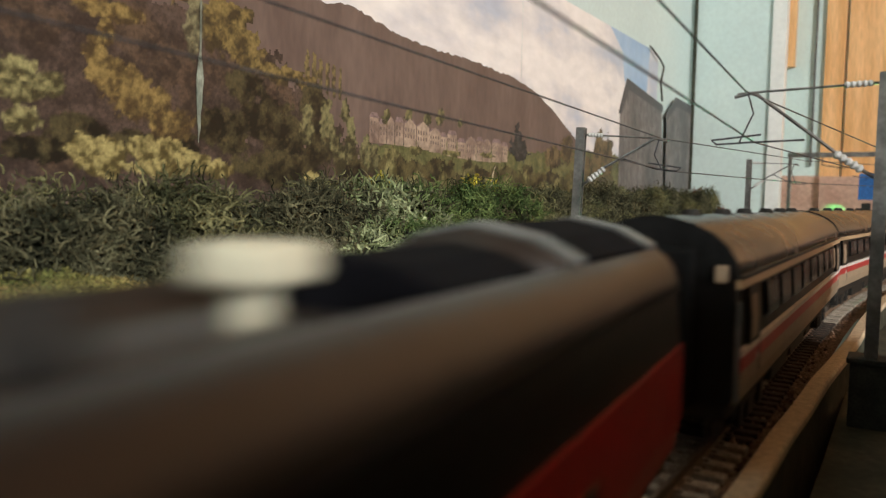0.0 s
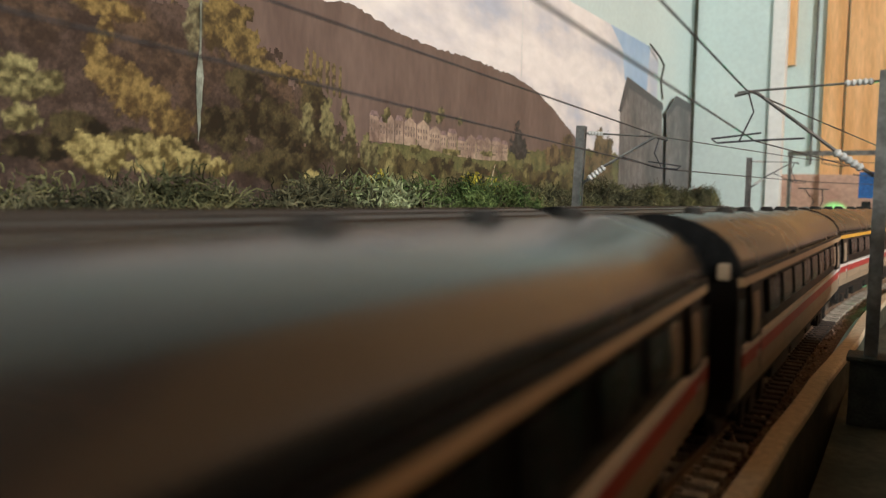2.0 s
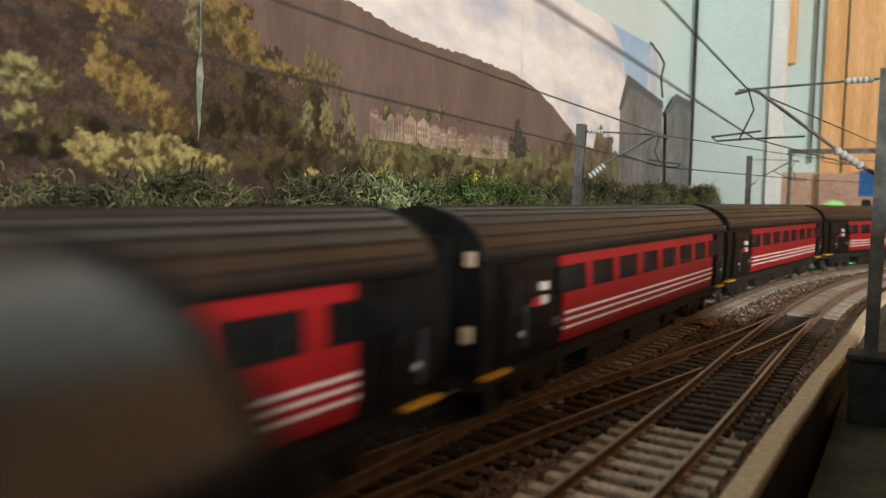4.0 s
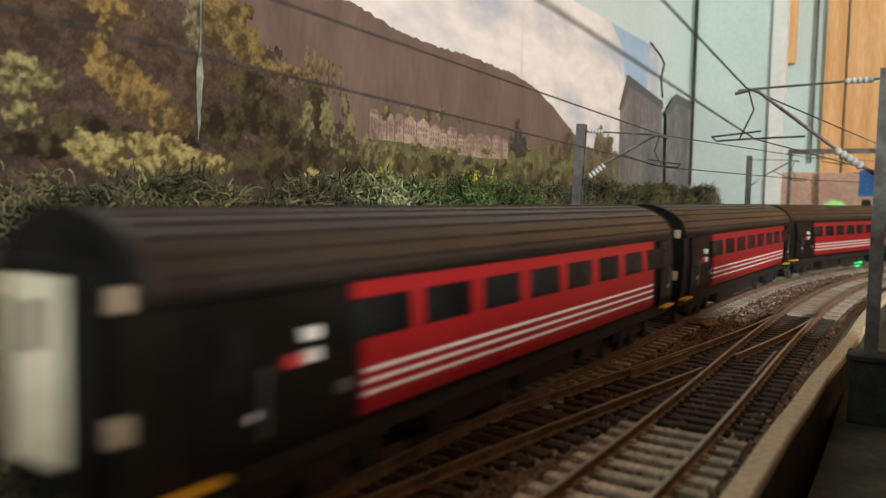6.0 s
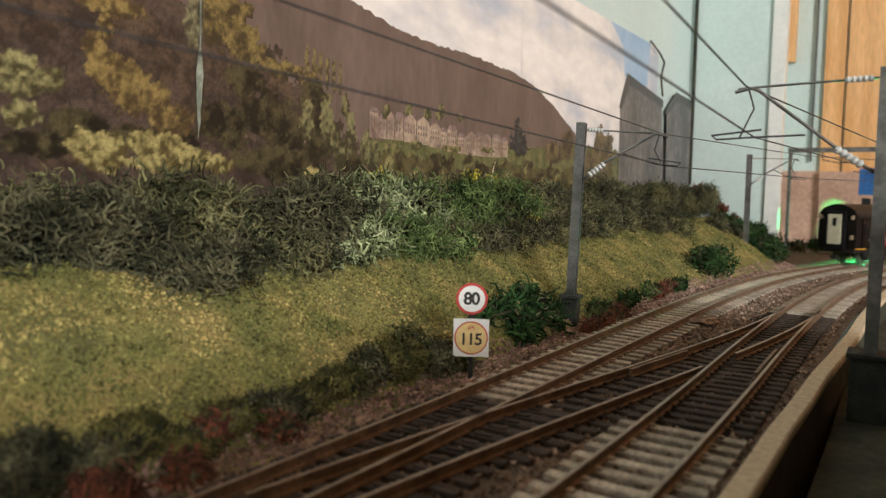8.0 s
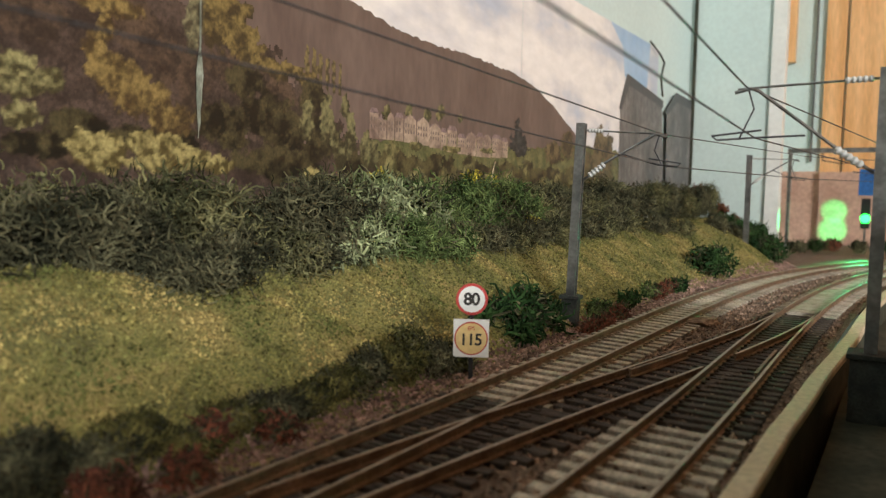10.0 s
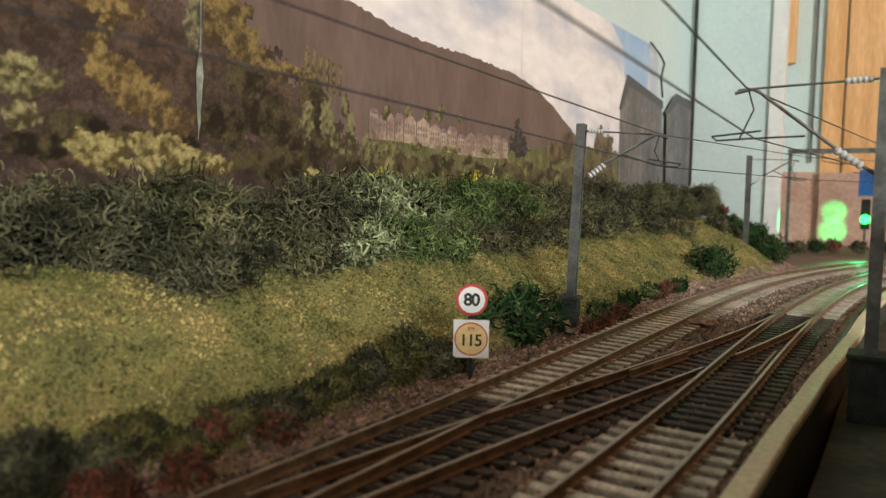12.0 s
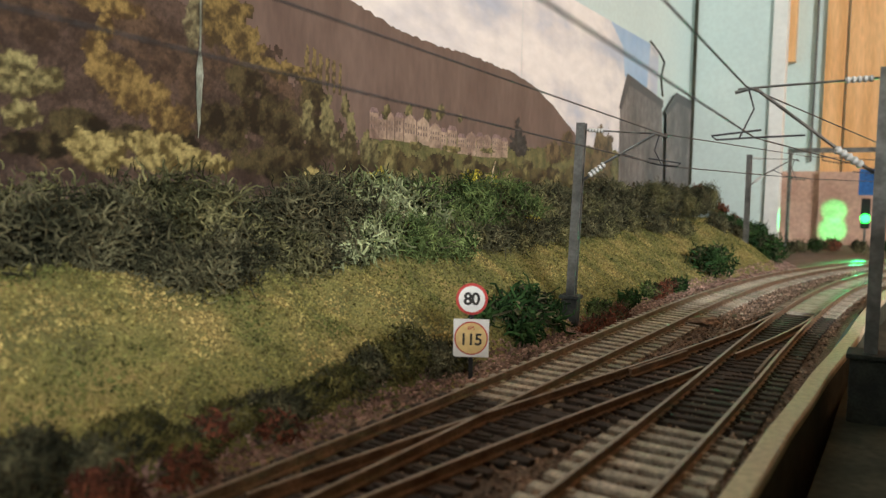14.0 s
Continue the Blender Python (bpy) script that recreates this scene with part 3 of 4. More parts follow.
backdrop = thing("backdrop_print", label="glossy printed landscape backdrop of hill, village and woods taped to the wall", category="backdrop", kind="structure")
backdrop.matrix_basis = pose(CORNER.x * MM, CORNER.y * MM, 0, 0, 0, WALL_TURN)


def sheet(name, outlines, layer, material, label="", thick=0.25, curl=None):
    """Flat printed shapes in (along, height); layer sets how far they lie in front of the paper."""
    bm = bmesh.new()
    y = -0.06 * layer - 0.4
    for pts in outlines:
        f = bm.faces.new([bm.verts.new((a, y, z)) for a, z in pts])
        bmesh.ops.triangulate(bm, faces=[f])
    ob = part(name, bm, material, backdrop, label)
    return ob


def ragged(pts, amp, seed, step=3.0, close=True):
    """Break the edges of an outline into small uneven steps."""
    r = random.Random(seed)
    out = []
    n = len(pts)
    for i in range(n if close else n - 1):
        p, q = Vector(pts[i]), Vector(pts[(i + 1) % n])
        k = max(1, int((q - p).length / step))
        for j in range(k):
            w = p.lerp(q, j / k)
            out.append((w.x + r.uniform(-amp, amp), w.y + r.uniform(-amp, amp)))
    return out


sheet("sky_print", [[(-260, 10), (390, 10), (390, 206), (-260, 206)]], 0, P_SKY, "printed cloudy sky")
sheet("sky_print", [[(390.4, 10), (700, 10), (700, 206), (390.4, 206)]], 0.3, P_SKY, "printed cloudy sky")
sheet("sky_print", [[(600, 165), (664, 150), (672, 206), (560, 206), (592, 190)]], 0.8, P_BLUE, "printed clear blue sky")
ridge = [(-260, 190), (60, 170), (103, 160), (144, 151), (182, 143), (207, 146), (244, 140), (279, 138), (320, 139), (380, 136), (411, 131), (451, 119), (491, 103), (507, 80), (507, 10), (-260, 10)]
sheet("hill_print", [ragged(ridge, 0.85, 3, 2.4)], 1, P_HILL, "printed brown heather hillside")
sheet("meadow_print", [ragged([(215, 80), (300, 88), (380, 86), (440, 90), (510, 96), (590, 96), (600, 10), (215, 10)], 1.2, 5)], 2, P_FIELD, "printed meadow edge")
# village
r = random.Random(8)
walls, roofs, panes = [], [], []
a = 222.0
while a < 368:
    w, hh = r.uniform(6, 13), r.uniform(6.5, 10)
    z = 83 + 2.0 * math.sin(a / 30)
    walls.append([(a, z - 3), (a + w, z - 3), (a + w, z + hh), (a + w / 2, z + hh + r.choice((0, 3.5))), (a, z + hh)])
    roofs.append([(a - 0.4, z + hh), (a + w + 0.4, z + hh), (a + w * 0.8, z + hh + 2.6), (a + w * 0.2, z + hh + 2.6)])
    for k in range(int(w / 2.6)):
        for row in (0.2, 0.58):
            panes.append([(a + 1 + k * 2.6, z + hh * row), (a + 2.1 + k * 2.6, z + hh * row), (a + 2.1 + k * 2.6, z + hh * (row + 0.22)), (a + 1 + k * 2.6, z + hh * (row + 0.22))])
    a += w + r.uniform(0.1, 1.6)
sheet("village_roofs_print", roofs, 2.6, P_ROOF, "printed slate roofs")
sheet("village_print", walls, 3, P_STONE, "printed row of stone houses")
sheet("village_windows_print", panes, 3.4, P_WINDOW, "printed house windows")
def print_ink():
    """Glossy photographic paper; the ink's colours lie in the mesh."""
    m = bpy.data.materials.new("print_photo_ink")
    m.use_nodes = True
    N, L = m.node_tree.nodes, m.node_tree.links
    b = N["Principled BSDF"]
    at = N.new("ShaderNodeAttribute")
    at.attribute_name = "ink"
    tc = N.new("ShaderNodeTexCoord")
    no = N.new("ShaderNodeTexNoise")
    no.inputs["Scale"].default_value, no.inputs["Detail"].default_value = 900, 4
    L.new(tc.outputs["Object"], no.inputs["Vector"])
    mr = N.new("ShaderNodeMapRange")
    mr.inputs[1].default_value, mr.inputs[2].default_value, mr.inputs[3].default_value, mr.inputs[4].default_value = 0.3, 0.7, 0.72, 1.28
    L.new(no.outputs["Fac"], mr.inputs[0])
    hs = N.new("ShaderNodeHueSaturation")
    L.new(mr.outputs[0], hs.inputs["Value"])
    L.new(at.outputs["Color"], hs.inputs["Color"])
    L.new(hs.outputs[0], b.inputs["Base Color"])
    b.inputs["Roughness"].default_value = 0.42
    b.inputs["Specular IOR Level"].default_value = 0.45
    return m


M_INKED = print_ink()


def lattice(A, Z, size, rs):
    """Smooth value noise between 0 and 1 with cells of the given size."""
    g = rs.random((97, 97))
    u, v = A / size + 400.37, Z / size + 400.71
    i, j = np.floor(u).astype(int), np.floor(v).astype(int)
    f, h = u - i, v - j
    f, h = f * f * (3 - 2 * f), h * h * (3 - 2 * h)
    i, j, i2, j2 = i % 97, j % 97, (i + 1) % 97, (j + 1) % 97
    return (g[i, j] * (1 - f) + g[i2, j] * f) * (1 - h) + (g[i, j2] * (1 - f) + g[i2, j2] * f) * h


def photo_trees(name, bounds, groups, layer, seed, label, cell=0.72):
    """A printed picture of trees: rows of crowns (along, height, half width, half height) with a dark and a light ink."""
    a0, a1, z0, z1 = bounds
    rs = np.random.RandomState(seed)
    A, Z = np.meshgrid(np.arange(a0, a1, cell), np.arange(z0, z1, cell), indexing="ij")
    edge = sum(w * (lattice(A, Z, q, rs) - 0.5) for q, w in ((9, 0.5), (4.2, 0.5), (2.0, 0.45), (1.0, 0.35)))
    ink = np.zeros(A.shape + (3,))
    cover = np.zeros(A.shape)
    for rows, dark, light in groups:
        for a, z, ra, rz in rows:
            x, y = (A - a) / ra, (Z - z) / rz
            t = np.clip((1.12 - np.sqrt(x * x + y * y) - 0.8 * edge) / 0.24, 0, 1)
            t = t * t * (3 - 2 * t)
            q = min(ra, rz)
            lump = sum(w * (lattice(A, Z, c, rs) - 0.5) for c, w in ((q * 0.8, 1.0), (q * 0.36 + 0.5, 0.9), (1.5, 0.55), (0.9, 0.4)))
            tone = np.clip(0.38 + 0.38 * y - 0.26 * x + 1.35 * lump, 0, 1)
            col = np.array(dark) + (np.array(light) - np.array(dark)) * tone[..., None]
            ink = ink * (1 - t[..., None]) + col * t[..., None]
            cover = np.maximum(cover, t)
    keep = cover > 0.5
    n0, n1 = A.shape
    y = -0.06 * layer - 0.4
    V = np.stack([A, np.full(A.shape, y), Z], -1).reshape(-1, 3) * MM
    idx = np.arange(n0 * n1).reshape(n0, n1)
    ok = keep[:-1, :-1] & keep[1:, :-1] & keep[1:, 1:] & keep[:-1, 1:]
    F = np.stack([idx[:-1, :-1], idx[1:, :-1], idx[1:, 1:], idx[:-1, 1:]], -1)[ok]
    used, back = np.unique(F, return_inverse=True)
    me = bpy.data.meshes.new(name)
    me.from_pydata(V[used].tolist(), [], back.reshape(F.shape).tolist())
    lay_ink = me.color_attributes.new("ink", "FLOAT_COLOR", "POINT")
    rgba = np.ones((len(used), 4), np.float32)
    rgba[:, :3] = ink.reshape(-1, 3)[used]
    lay_ink.data.foreach_set("color", rgba.ravel())
    me.materials.append(M_INKED)
    ob = new(name, me)
    ob.parent = backdrop
    ob["label"] = label


HAZE = ([(-50 + 18 * i, 60 + 11 * j, 19, 12) for j in range(6) for i in range(16 - j)], (0.036, 0.025, 0.021), (0.088, 0.060, 0.048))
BROWN = ([(88, 111, 12.6, 9.8), (100, 101, 9.9, 10.2), (51, 106, 12.6, 7.0), (129, 103, 13.1, 6.2), (58, 65, 11.5, 4.7), (112, 94, 6.7, 10.6), (161, 96, 10.4, 6.1), (20, 104, 16, 12), (-20, 100, 18, 14)], (0.034, 0.023, 0.018), (0.095, 0.062, 0.042))
POPLARS = ([(176 + 4.6 * i, 110 - 0.4 * i, 2.2, 9) for i in range(6)], (0.065, 0.050, 0.026), (0.20, 0.155, 0.062))
GOLD_RIGHT = ([(126, 120, 12.0, 9.8), (138, 115, 11.6, 8.6), (132, 127, 13.3, 4.9), (151, 108, 9.8, 3.4), (163, 107, 12.5, 3.8), (177, 105, 9.3, 3.6), (104, 129, 8, 5)], (0.045, 0.032, 0.015), (0.215, 0.155, 0.055))
BIRCH = ([(113, 117, 4.2, 9.5), (114, 124, 3.7, 6)], (0.06, 0.05, 0.03), (0.23, 0.21, 0.115))
MASS = ([(64, 74, 10.9, 7.0), (51, 68, 10.9, 5.3), (87, 72, 9.2, 4.4), (138, 98, 11.1, 6.9), (148, 86, 17.8, 10.6), (132, 80, 11.3, 10.2), (163, 80, 15.8, 12.8), (122, 81, 7.9, 7.7), (183, 78, 15.5, 10.3), (181, 97, 9.2, 7.6), (107, 73, 10.4, 5.3), (208, 70, 17.4, 6.9), (160, 66, 30, 8)], (0.008, 0.0075, 0.005), (0.070, 0.058, 0.027))
GOLD = ([(72, 101, 5.2, 5.6), (77, 95, 8.1, 7.3), (84, 91, 10.1, 6.9), (93, 86, 10.7, 6.5), (103, 80, 10.1, 5.8), (78, 116, 12.9, 3.4), (76, 108, 3.0, 5.7)], (0.062, 0.040, 0.018), (0.25, 0.175, 0.062))
SAGE = ([(45, 92, 7.8, 4.6), (53, 88, 7.7, 4.6), (45, 85, 6.9, 3.4), (47, 76, 6.7, 4.6), (20, 88, 16, 8), (-20, 84, 18, 10)], (0.050, 0.043, 0.019), (0.30, 0.27, 0.12))
CONIFERS = ([(191, 88, 5.5, 11.0), (203, 96, 4, 6.5), (208, 82, 5, 11.0), (219, 77, 5, 8.4), (176, 84, 4, 9), (226, 72, 6, 8), (198, 74, 5, 10)], (0.038, 0.034, 0.017), (0.20, 0.185, 0.085))
SUNLIT = ([(67, 69, 6.1, 4.4), (77, 68, 8.2, 4.8), (90, 70, 8.4, 4.6), (102, 70, 7.6, 4.2), (112, 66, 10.2, 4.2), (125, 64, 8.6, 3.8), (74, 63, 8.5, 3.4), (97, 63, 14.7, 3.2), (180, 62, 7, 3)], (0.075, 0.058, 0.02), (0.37, 0.31, 0.125))
photo_trees("woodland_print", (-60, 236, 52, 138), [HAZE, BROWN, POPLARS, GOLD_RIGHT, BIRCH, MASS, GOLD, SAGE, CONIFERS, SUNLIT], 2.4, 20, "printed autumn woodland with gold and green trees")
FIR = ([(390, 86, 18, 5), (389, 92, 12, 6), (388, 98, 8, 6), (386, 104, 4, 5)], (0.012, 0.016, 0.018), (0.05, 0.055, 0.056))
HEDGE_DARK = ([(236 + 12 * i, 68 + 3 * math.sin(i * 1.9), 9, 8 + 2 * math.cos(i * 2.7)) for i in range(31)], (0.016, 0.014, 0.008), (0.10, 0.085, 0.036))
HEDGE_LIGHT = ([(240 + 27 * i, 64 + 3 * math.cos(i * 2.2), 7, 6) for i in range(13)] + [(240, 78, 7, 4), (262, 80, 8, 3), (300, 81, 12, 2.6), (345, 82, 12, 2.2)], (0.06, 0.055, 0.022), (0.24, 0.215, 0.09))
SHRUBS = ([(446, 86, 16, 10), (472, 92, 14, 12), (500, 82, 22, 14), (540, 96, 12, 19), (562, 92, 13, 19), (545, 74, 26, 14)], (0.03, 0.022, 0.013), (0.17, 0.125, 0.06))
photo_trees("hedgerow_print", (222, 600, 50, 122), [FIR, SHRUBS, HEDGE_DARK, HEDGE_LIGHT], 6.4, 31, "printed dark hedgerow, shrubs and a blue fir", 0.9)
photo_trees("village_trees_print", (230, 330, 88, 112), [([(256, 98, 4, 4), (288, 101, 5, 5), (275, 99, 4, 4), (310, 99, 3, 3), (236, 96, 4, 5)], (0.05, 0.05, 0.022), (0.22, 0.20, 0.09))], 2.6, 40, "printed trees behind the houses", 0.8)
sheet("trunk_print", [ragged([(114.4, 74), (115, 74), (116.2, 88), (117.2, 98), (116.8, 105), (116.2, 107), (116.6, 165), (116, 165), (115.5, 107), (114.6, 105), (113.8, 98), (114, 88)], 0.25, 9, 2.5)], 7, P_TRUNK, "printed pale birch trunk")
# grey mill buildings, cut out of card at the end of the print
sheet("mill_print", [[(592, 40), (738, 40), (716, 152), (608, 164), (590, 134)], [(742, 40), (835, 40), (834, 164), (770, 164), (735, 148)]], 7.4, P_MILL, "grey stone mill cut from card")
sheet("mill_roof_print", [[(586, 134), (606, 168), (720, 156), (722, 148), (612, 158), (594, 134)], [(730, 146), (768, 170), (836, 168), (836, 158), (772, 160), (738, 142)]], 7.8, P_MILLROOF, "dark slate mill roof")
mw = []
for i in range(5):
    for j in range(5):
        a, z = 622 + i * 20, 62 + j * 17
        mw.append([(a, z), (a + 7, z), (a + 7, z + 9), (a, z + 9)])
sheet("mill_windows_print", mw, 7.8, P_MILLWINDOW, "dark mill windows")
bm = bmesh.new()
tube(bm, [(664, -3, 207), (690, -5, 199), (702, -6, 192), (696, -5, 176), (704, -5, 158)], 1.0, 5)
part("torn_paper_edge", bm, M_DARKBOARD, backdrop, "dark curled torn edge of the paper")


# ---- masts, wires, signs ----
def insulator(bm_parent, p, q, radius, ribs):
    """Ribbed insulator between p and q."""
    p, q = Vector(p), Vector(q)
    n = ribs * 2
    pts = [p.lerp(q, i / n) for i in range(n + 1)]
    bm = bmesh.new()
    tube(bm, pts, [radius * (1.0 if i % 2 else 0.62) for i in range(n + 1)], 10)
    return part("insulator", bm, M_CERAMIC, bm_parent, "ribbed pale insulator")


def mast(at, rz, height, reach, arm_z, lean=0.0, label="", base_z=-4.0, block=(7, 7, 13), drop=25):
    """Single H-section mast with a bracket arm out to local +x."""
    t = thing("catenary_mast", at, rz, label or "grey steel catenary mast with a bracket arm and insulators", "mast", "catenary masts")
    t.matrix_basis = t.matrix_basis @ pose(0, 0, 0, 0, lean, 0)
    h = height
    bm = bmesh.new()
    for o in (-1.9, 1.9):
        box(bm, -1.9, 1.9, o - 0.3, o + 0.3, base_z, h)
    box(bm, -0.3, 0.3, -1.6, 1.6, base_z, h - 0.05)
    part("post", bm, M_STEEL, t)
    part("base_block", boxes((-block[0] / 2, block[0] / 2, -block[1] / 2, block[1] / 2, base_z - 2, base_z + block[2]), (-block[0] / 2 - 1, block[0] / 2 + 1, -block[1] / 2 - 1, block[1] / 2 + 1, base_z + block[2], base_z + block[2] + 1.6), bevel=0.3), M_BLACKBASE, t, "dark concrete foundation block")
    top, low = h - 3, h - drop
    bm = bmesh.new()
    tube(bm, [(2, 0, top), (reach * 0.22, 0, top - 0.2), (reach * 0.8, 0, top - 1.0), (reach * 0.98, 0, top - 1.4)], 0.42, 6)
    part("top_tube", bm, M_STEEL, t)
    bm = bmesh.new()
    tube(bm, [(2, 0, low), (reach * 0.3, 0, low + 8), (reach * 0.86, 0, top - 1.2), (reach * 1.0, 0, top - 2.4)], 0.62, 6)
    part("strut", bm, M_STEEL, t)
    insulator(t, (reach * 0.08, 0, top), (reach * 0.26, 0, top - 0.2), 1.15, 5)
    insulator(t, (reach * 0.12, 0, low + 2.2), (reach * 0.3, 0, low + 7.6), 1.5, 5)
    bm = bmesh.new()
    tube(bm, [(reach * 0.5, 0, low + 12), (reach * 0.9, 0, arm_z + 0.5), (reach * 1.12, 0, arm_z), (reach * 1.16, 0, arm_z + 1.4), (reach * 0.8, 0, arm_z + 3)], 0.34, 5)
    tube(bm, [(reach * 0.9, 0, top - 2), (reach * 0.86, 0, top - 8), (reach * 0.96, 0, arm_z)], 0.3, 5)
    part("registration_arm", bm, M_WIRE, t)
    return t


def heading_turn(line, s):
    return -math.degrees(on(line, s)[2])


MAST_1 = (57.3, 338.3)
MAST_2 = (258, 650)
MAST_R = (134.5, 236)
mast((*MAST_1, 0), heading_turn(FAR, 200) + 8, 86.5, 37, 69, lean=1.8)
mast((*MAST_2, 0), heading_turn(FAR, 560) + 8, 92, 39, 71)
mast((*MAST_R, 0), heading_turn(NEAR, 130) + 180, 95.5, 44, 74.5, base_z=-14, block=(11, 11, 20), drop=32)
p3 = plan(960, 93)
portal = thing("portal_gantry", (p3.x, p3.y, 0), WALL_TURN - 90, "grey steel portal gantry over the alcove tracks", "gantry", "catenary masts")
part("post", boxes((-2, 2, -2, 2, -6.5, 113), bevel=0.2), M_STEEL, portal)
part("post", boxes((248, 252, -2, 2, -6.5, 113), bevel=0.2), M_STEEL, portal)
part("beam", boxes((-3, 253, -2, 2, 113.2, 119), bevel=0.2), M_STEEL, portal)
bm = bmesh.new()
tube(bm, [(36, 0, 113), (36, 0, 104), (56, 0, 100), (66, 0, 101)], 0.7, 5)
tube(bm, [(120, 0, 113), (120, 0, 92), (90, 0, 88), (70, 0, 90)], 0.7, 5)
part("hanger", bm, M_WIRE, portal)


def off_line(line, s, o):
    x, y, _ = on(line, s, o)
    return x, y


def wire(pts, r, label):
    bm = bmesh.new()
    out = []
    for p, q in zip(pts[:-1], pts[1:]):
        p, q = Vector(p), Vector(q)
        for i in range(10):
            t = i / 10
            w = p.lerp(q, t)
            out.append(w - Vector((0, 0, sag * 4 * t * (1 - t))))
    out.append(Vector(pts[-1]))
    tube(bm, out, r, 5)
    return tagged(part("overhead_wire", bm, M_WIRE), label, "wire", "overhead wires")


def span(line, s_values, zs, r, label, tip=None):
    pts = [(*off_line(line, q, 0), z) for q, z in zip(s_values, zs)]
    if tip:
        pts[1] = tip
    return wire(pts, r, label)


sag = 0.0
span(FAR, (-330, 250, 560, 900), (97, 82.3, 88, 92), 0.28, "upper catenary wire over the far track")
span(FAR, (-330, 260, 560, 900), (85.5, 68.6, 71, 72), 0.28, "contact wire over the far track")
span(NEAR, (-200, 125, 640, 900), (97, 89.2, 87, 90), 0.28, "upper catenary wire over the near track")
span(NEAR, (-200, 145, 640, 900), (81.2, 74.95, 71, 72), 0.26, "contact wire over the near track")
# speed signs
M_SIGNWHITE = mat("sign_white", (0.70, 0.70, 0.68), (0.80, 0.80, 0.78), 100, 0.5, fine_mix=0.06)
M_SIGNRED = mat("sign_red", (0.42, 0.04, 0.04), (0.50, 0.06, 0.05), 100, 0.5, fine_mix=0.1)
M_SIGNYELLOW = mat("sign_yellow", (0.66, 0.48, 0.20), (0.74, 0.55, 0.26), 100, 0.5, fine_mix=0.1)
M_INK = mat("sign_ink", (0.015, 0.013, 0.012), (0.03, 0.027, 0.024), 100, 0.6)


def disc(name, r, y, z, material, parent, depth=0.4, label=""):
    bm = bmesh.new()
    bmesh.ops.create_cone(bm, cap_ends=True, segments=40, radius1=r, radius2=r, depth=depth)
    bmesh.ops.transform(bm, verts=bm.verts, matrix=Matrix.Translation((0, y, z)) @ Matrix.Rotation(math.pi / 2, 4, "X"))
    return part(name, bm, material, parent, label)


def letters(text, size, y, z, material, parent, x=0.0, weight=0.0):
    cu = bpy.data.curves.new("letters", "FONT")
    cu.body, cu.size, cu.align_x, cu.align_y, cu.extrude, cu.offset = text, size * MM, "CENTER", "CENTER", 0.05 * MM, weight * MM
    ob = new("letters", cu)
    cu.space_character = 0.9
    cu.materials.append(material)
    ob.parent = parent
    ob.matrix_basis = pose(x * MM, y * MM, z * MM, 90, 0, 0)
    return ob


sign = thing("speed_sign", (9.4, 238, 1.1), -4, "round white 80 speed sign over a square yellow 115 sign", "sign")
part("post", boxes((-0.7, 0.7, 0.5, 1.6, -5, 21)), M_BLACK, sign)
disc("rim", 5.0, 0, 20.6, M_SIGNRED, sign, 0.8, "red rim of the round sign")
disc("face", 4.15, -0.35, 20.6, M_SIGNWHITE, sign, 0.3, "white round sign face")
letters("80", 5.4, -0.56, 20.5, M_INK, sign, weight=0.16)
part("plate", boxes((-5.6, 5.6, -0.4, 0.4, 2.2, 14.2)), M_SIGNWHITE, sign, "pale square plate")
disc("ring", 5.3, -0.3, 8.2, M_SIGNRED, sign, 0.5, "thin red-orange ring")
disc("disc", 4.9, -0.5, 8.2, M_SIGNYELLOW, sign, 0.3, "yellow round field")
letters("115", 5.2, -0.72, 7.7, M_INK, sign, weight=0.09)
letters("EPS", 1.7, -0.72, 11.4, M_SIGNRED, sign)

# colour light signal by the alcove
ps = plan(960, 179)
signal = thing("signal", (ps.x, ps.y, 0), WALL_TURN - 90, "model colour light signal showing green", "signal")
part("post", boxes((-1.2, 1.2, -1, 1, -6.5, 26)), M_STEEL, signal)
part("head", boxes((-5, 5, -2, 2, 22, 58), bevel=0.5), M_BLACK, signal, "black signal head")
bm = bmesh.new()
bmesh.ops.create_uvsphere(bm, u_segments=16, v_segments=8, radius=5.5)
bmesh.ops.transform(bm, verts=bm.verts, matrix=Matrix.Translation((0, -2.2, 34)))
part("lens", bm, M_GREEN_LED, signal, "glowing green lens")
pb = plan(975, 178)
tagged(part("blue_card", boxes((-9, 9, -0.6, 0.6, 62, 94)), M_BLUE), "blue card on the gantry behind the signal", "card").matrix_basis = pose(pb.x * MM, pb.y * MM, 0, 0, 0, WALL_TURN - 90)


def green_lamp(name, at, target, power, angle):
    lamp = bpy.data.lights.new(name, "SPOT")
    lamp.energy, lamp.color, lamp.spot_size, lamp.spot_blend, lamp.shadow_soft_size = power, (0.02, 1.0, 0.25), radians(angle), 0.6, 0.002
    ob = new(name, lamp)
    ob.matrix_world = look(Vector(at) * MM, Vector(target) * MM)


green_lamp("signal_back_light", plan(966, 172, 34), plan(1112, 132, 40), 2.2, 14)
green_lamp("signal_back_light", plan(966, 172, 34), plan(1112, 131, 14), 2.6, 15)
green_lamp("signal_side_light", plan(962, 168, 34), plan(END + 10, 98, 32), 0.8, 12)
green_lamp("signal_front_light", plan(944, 177, 34), (215, 400, -2), 3.2, 22)


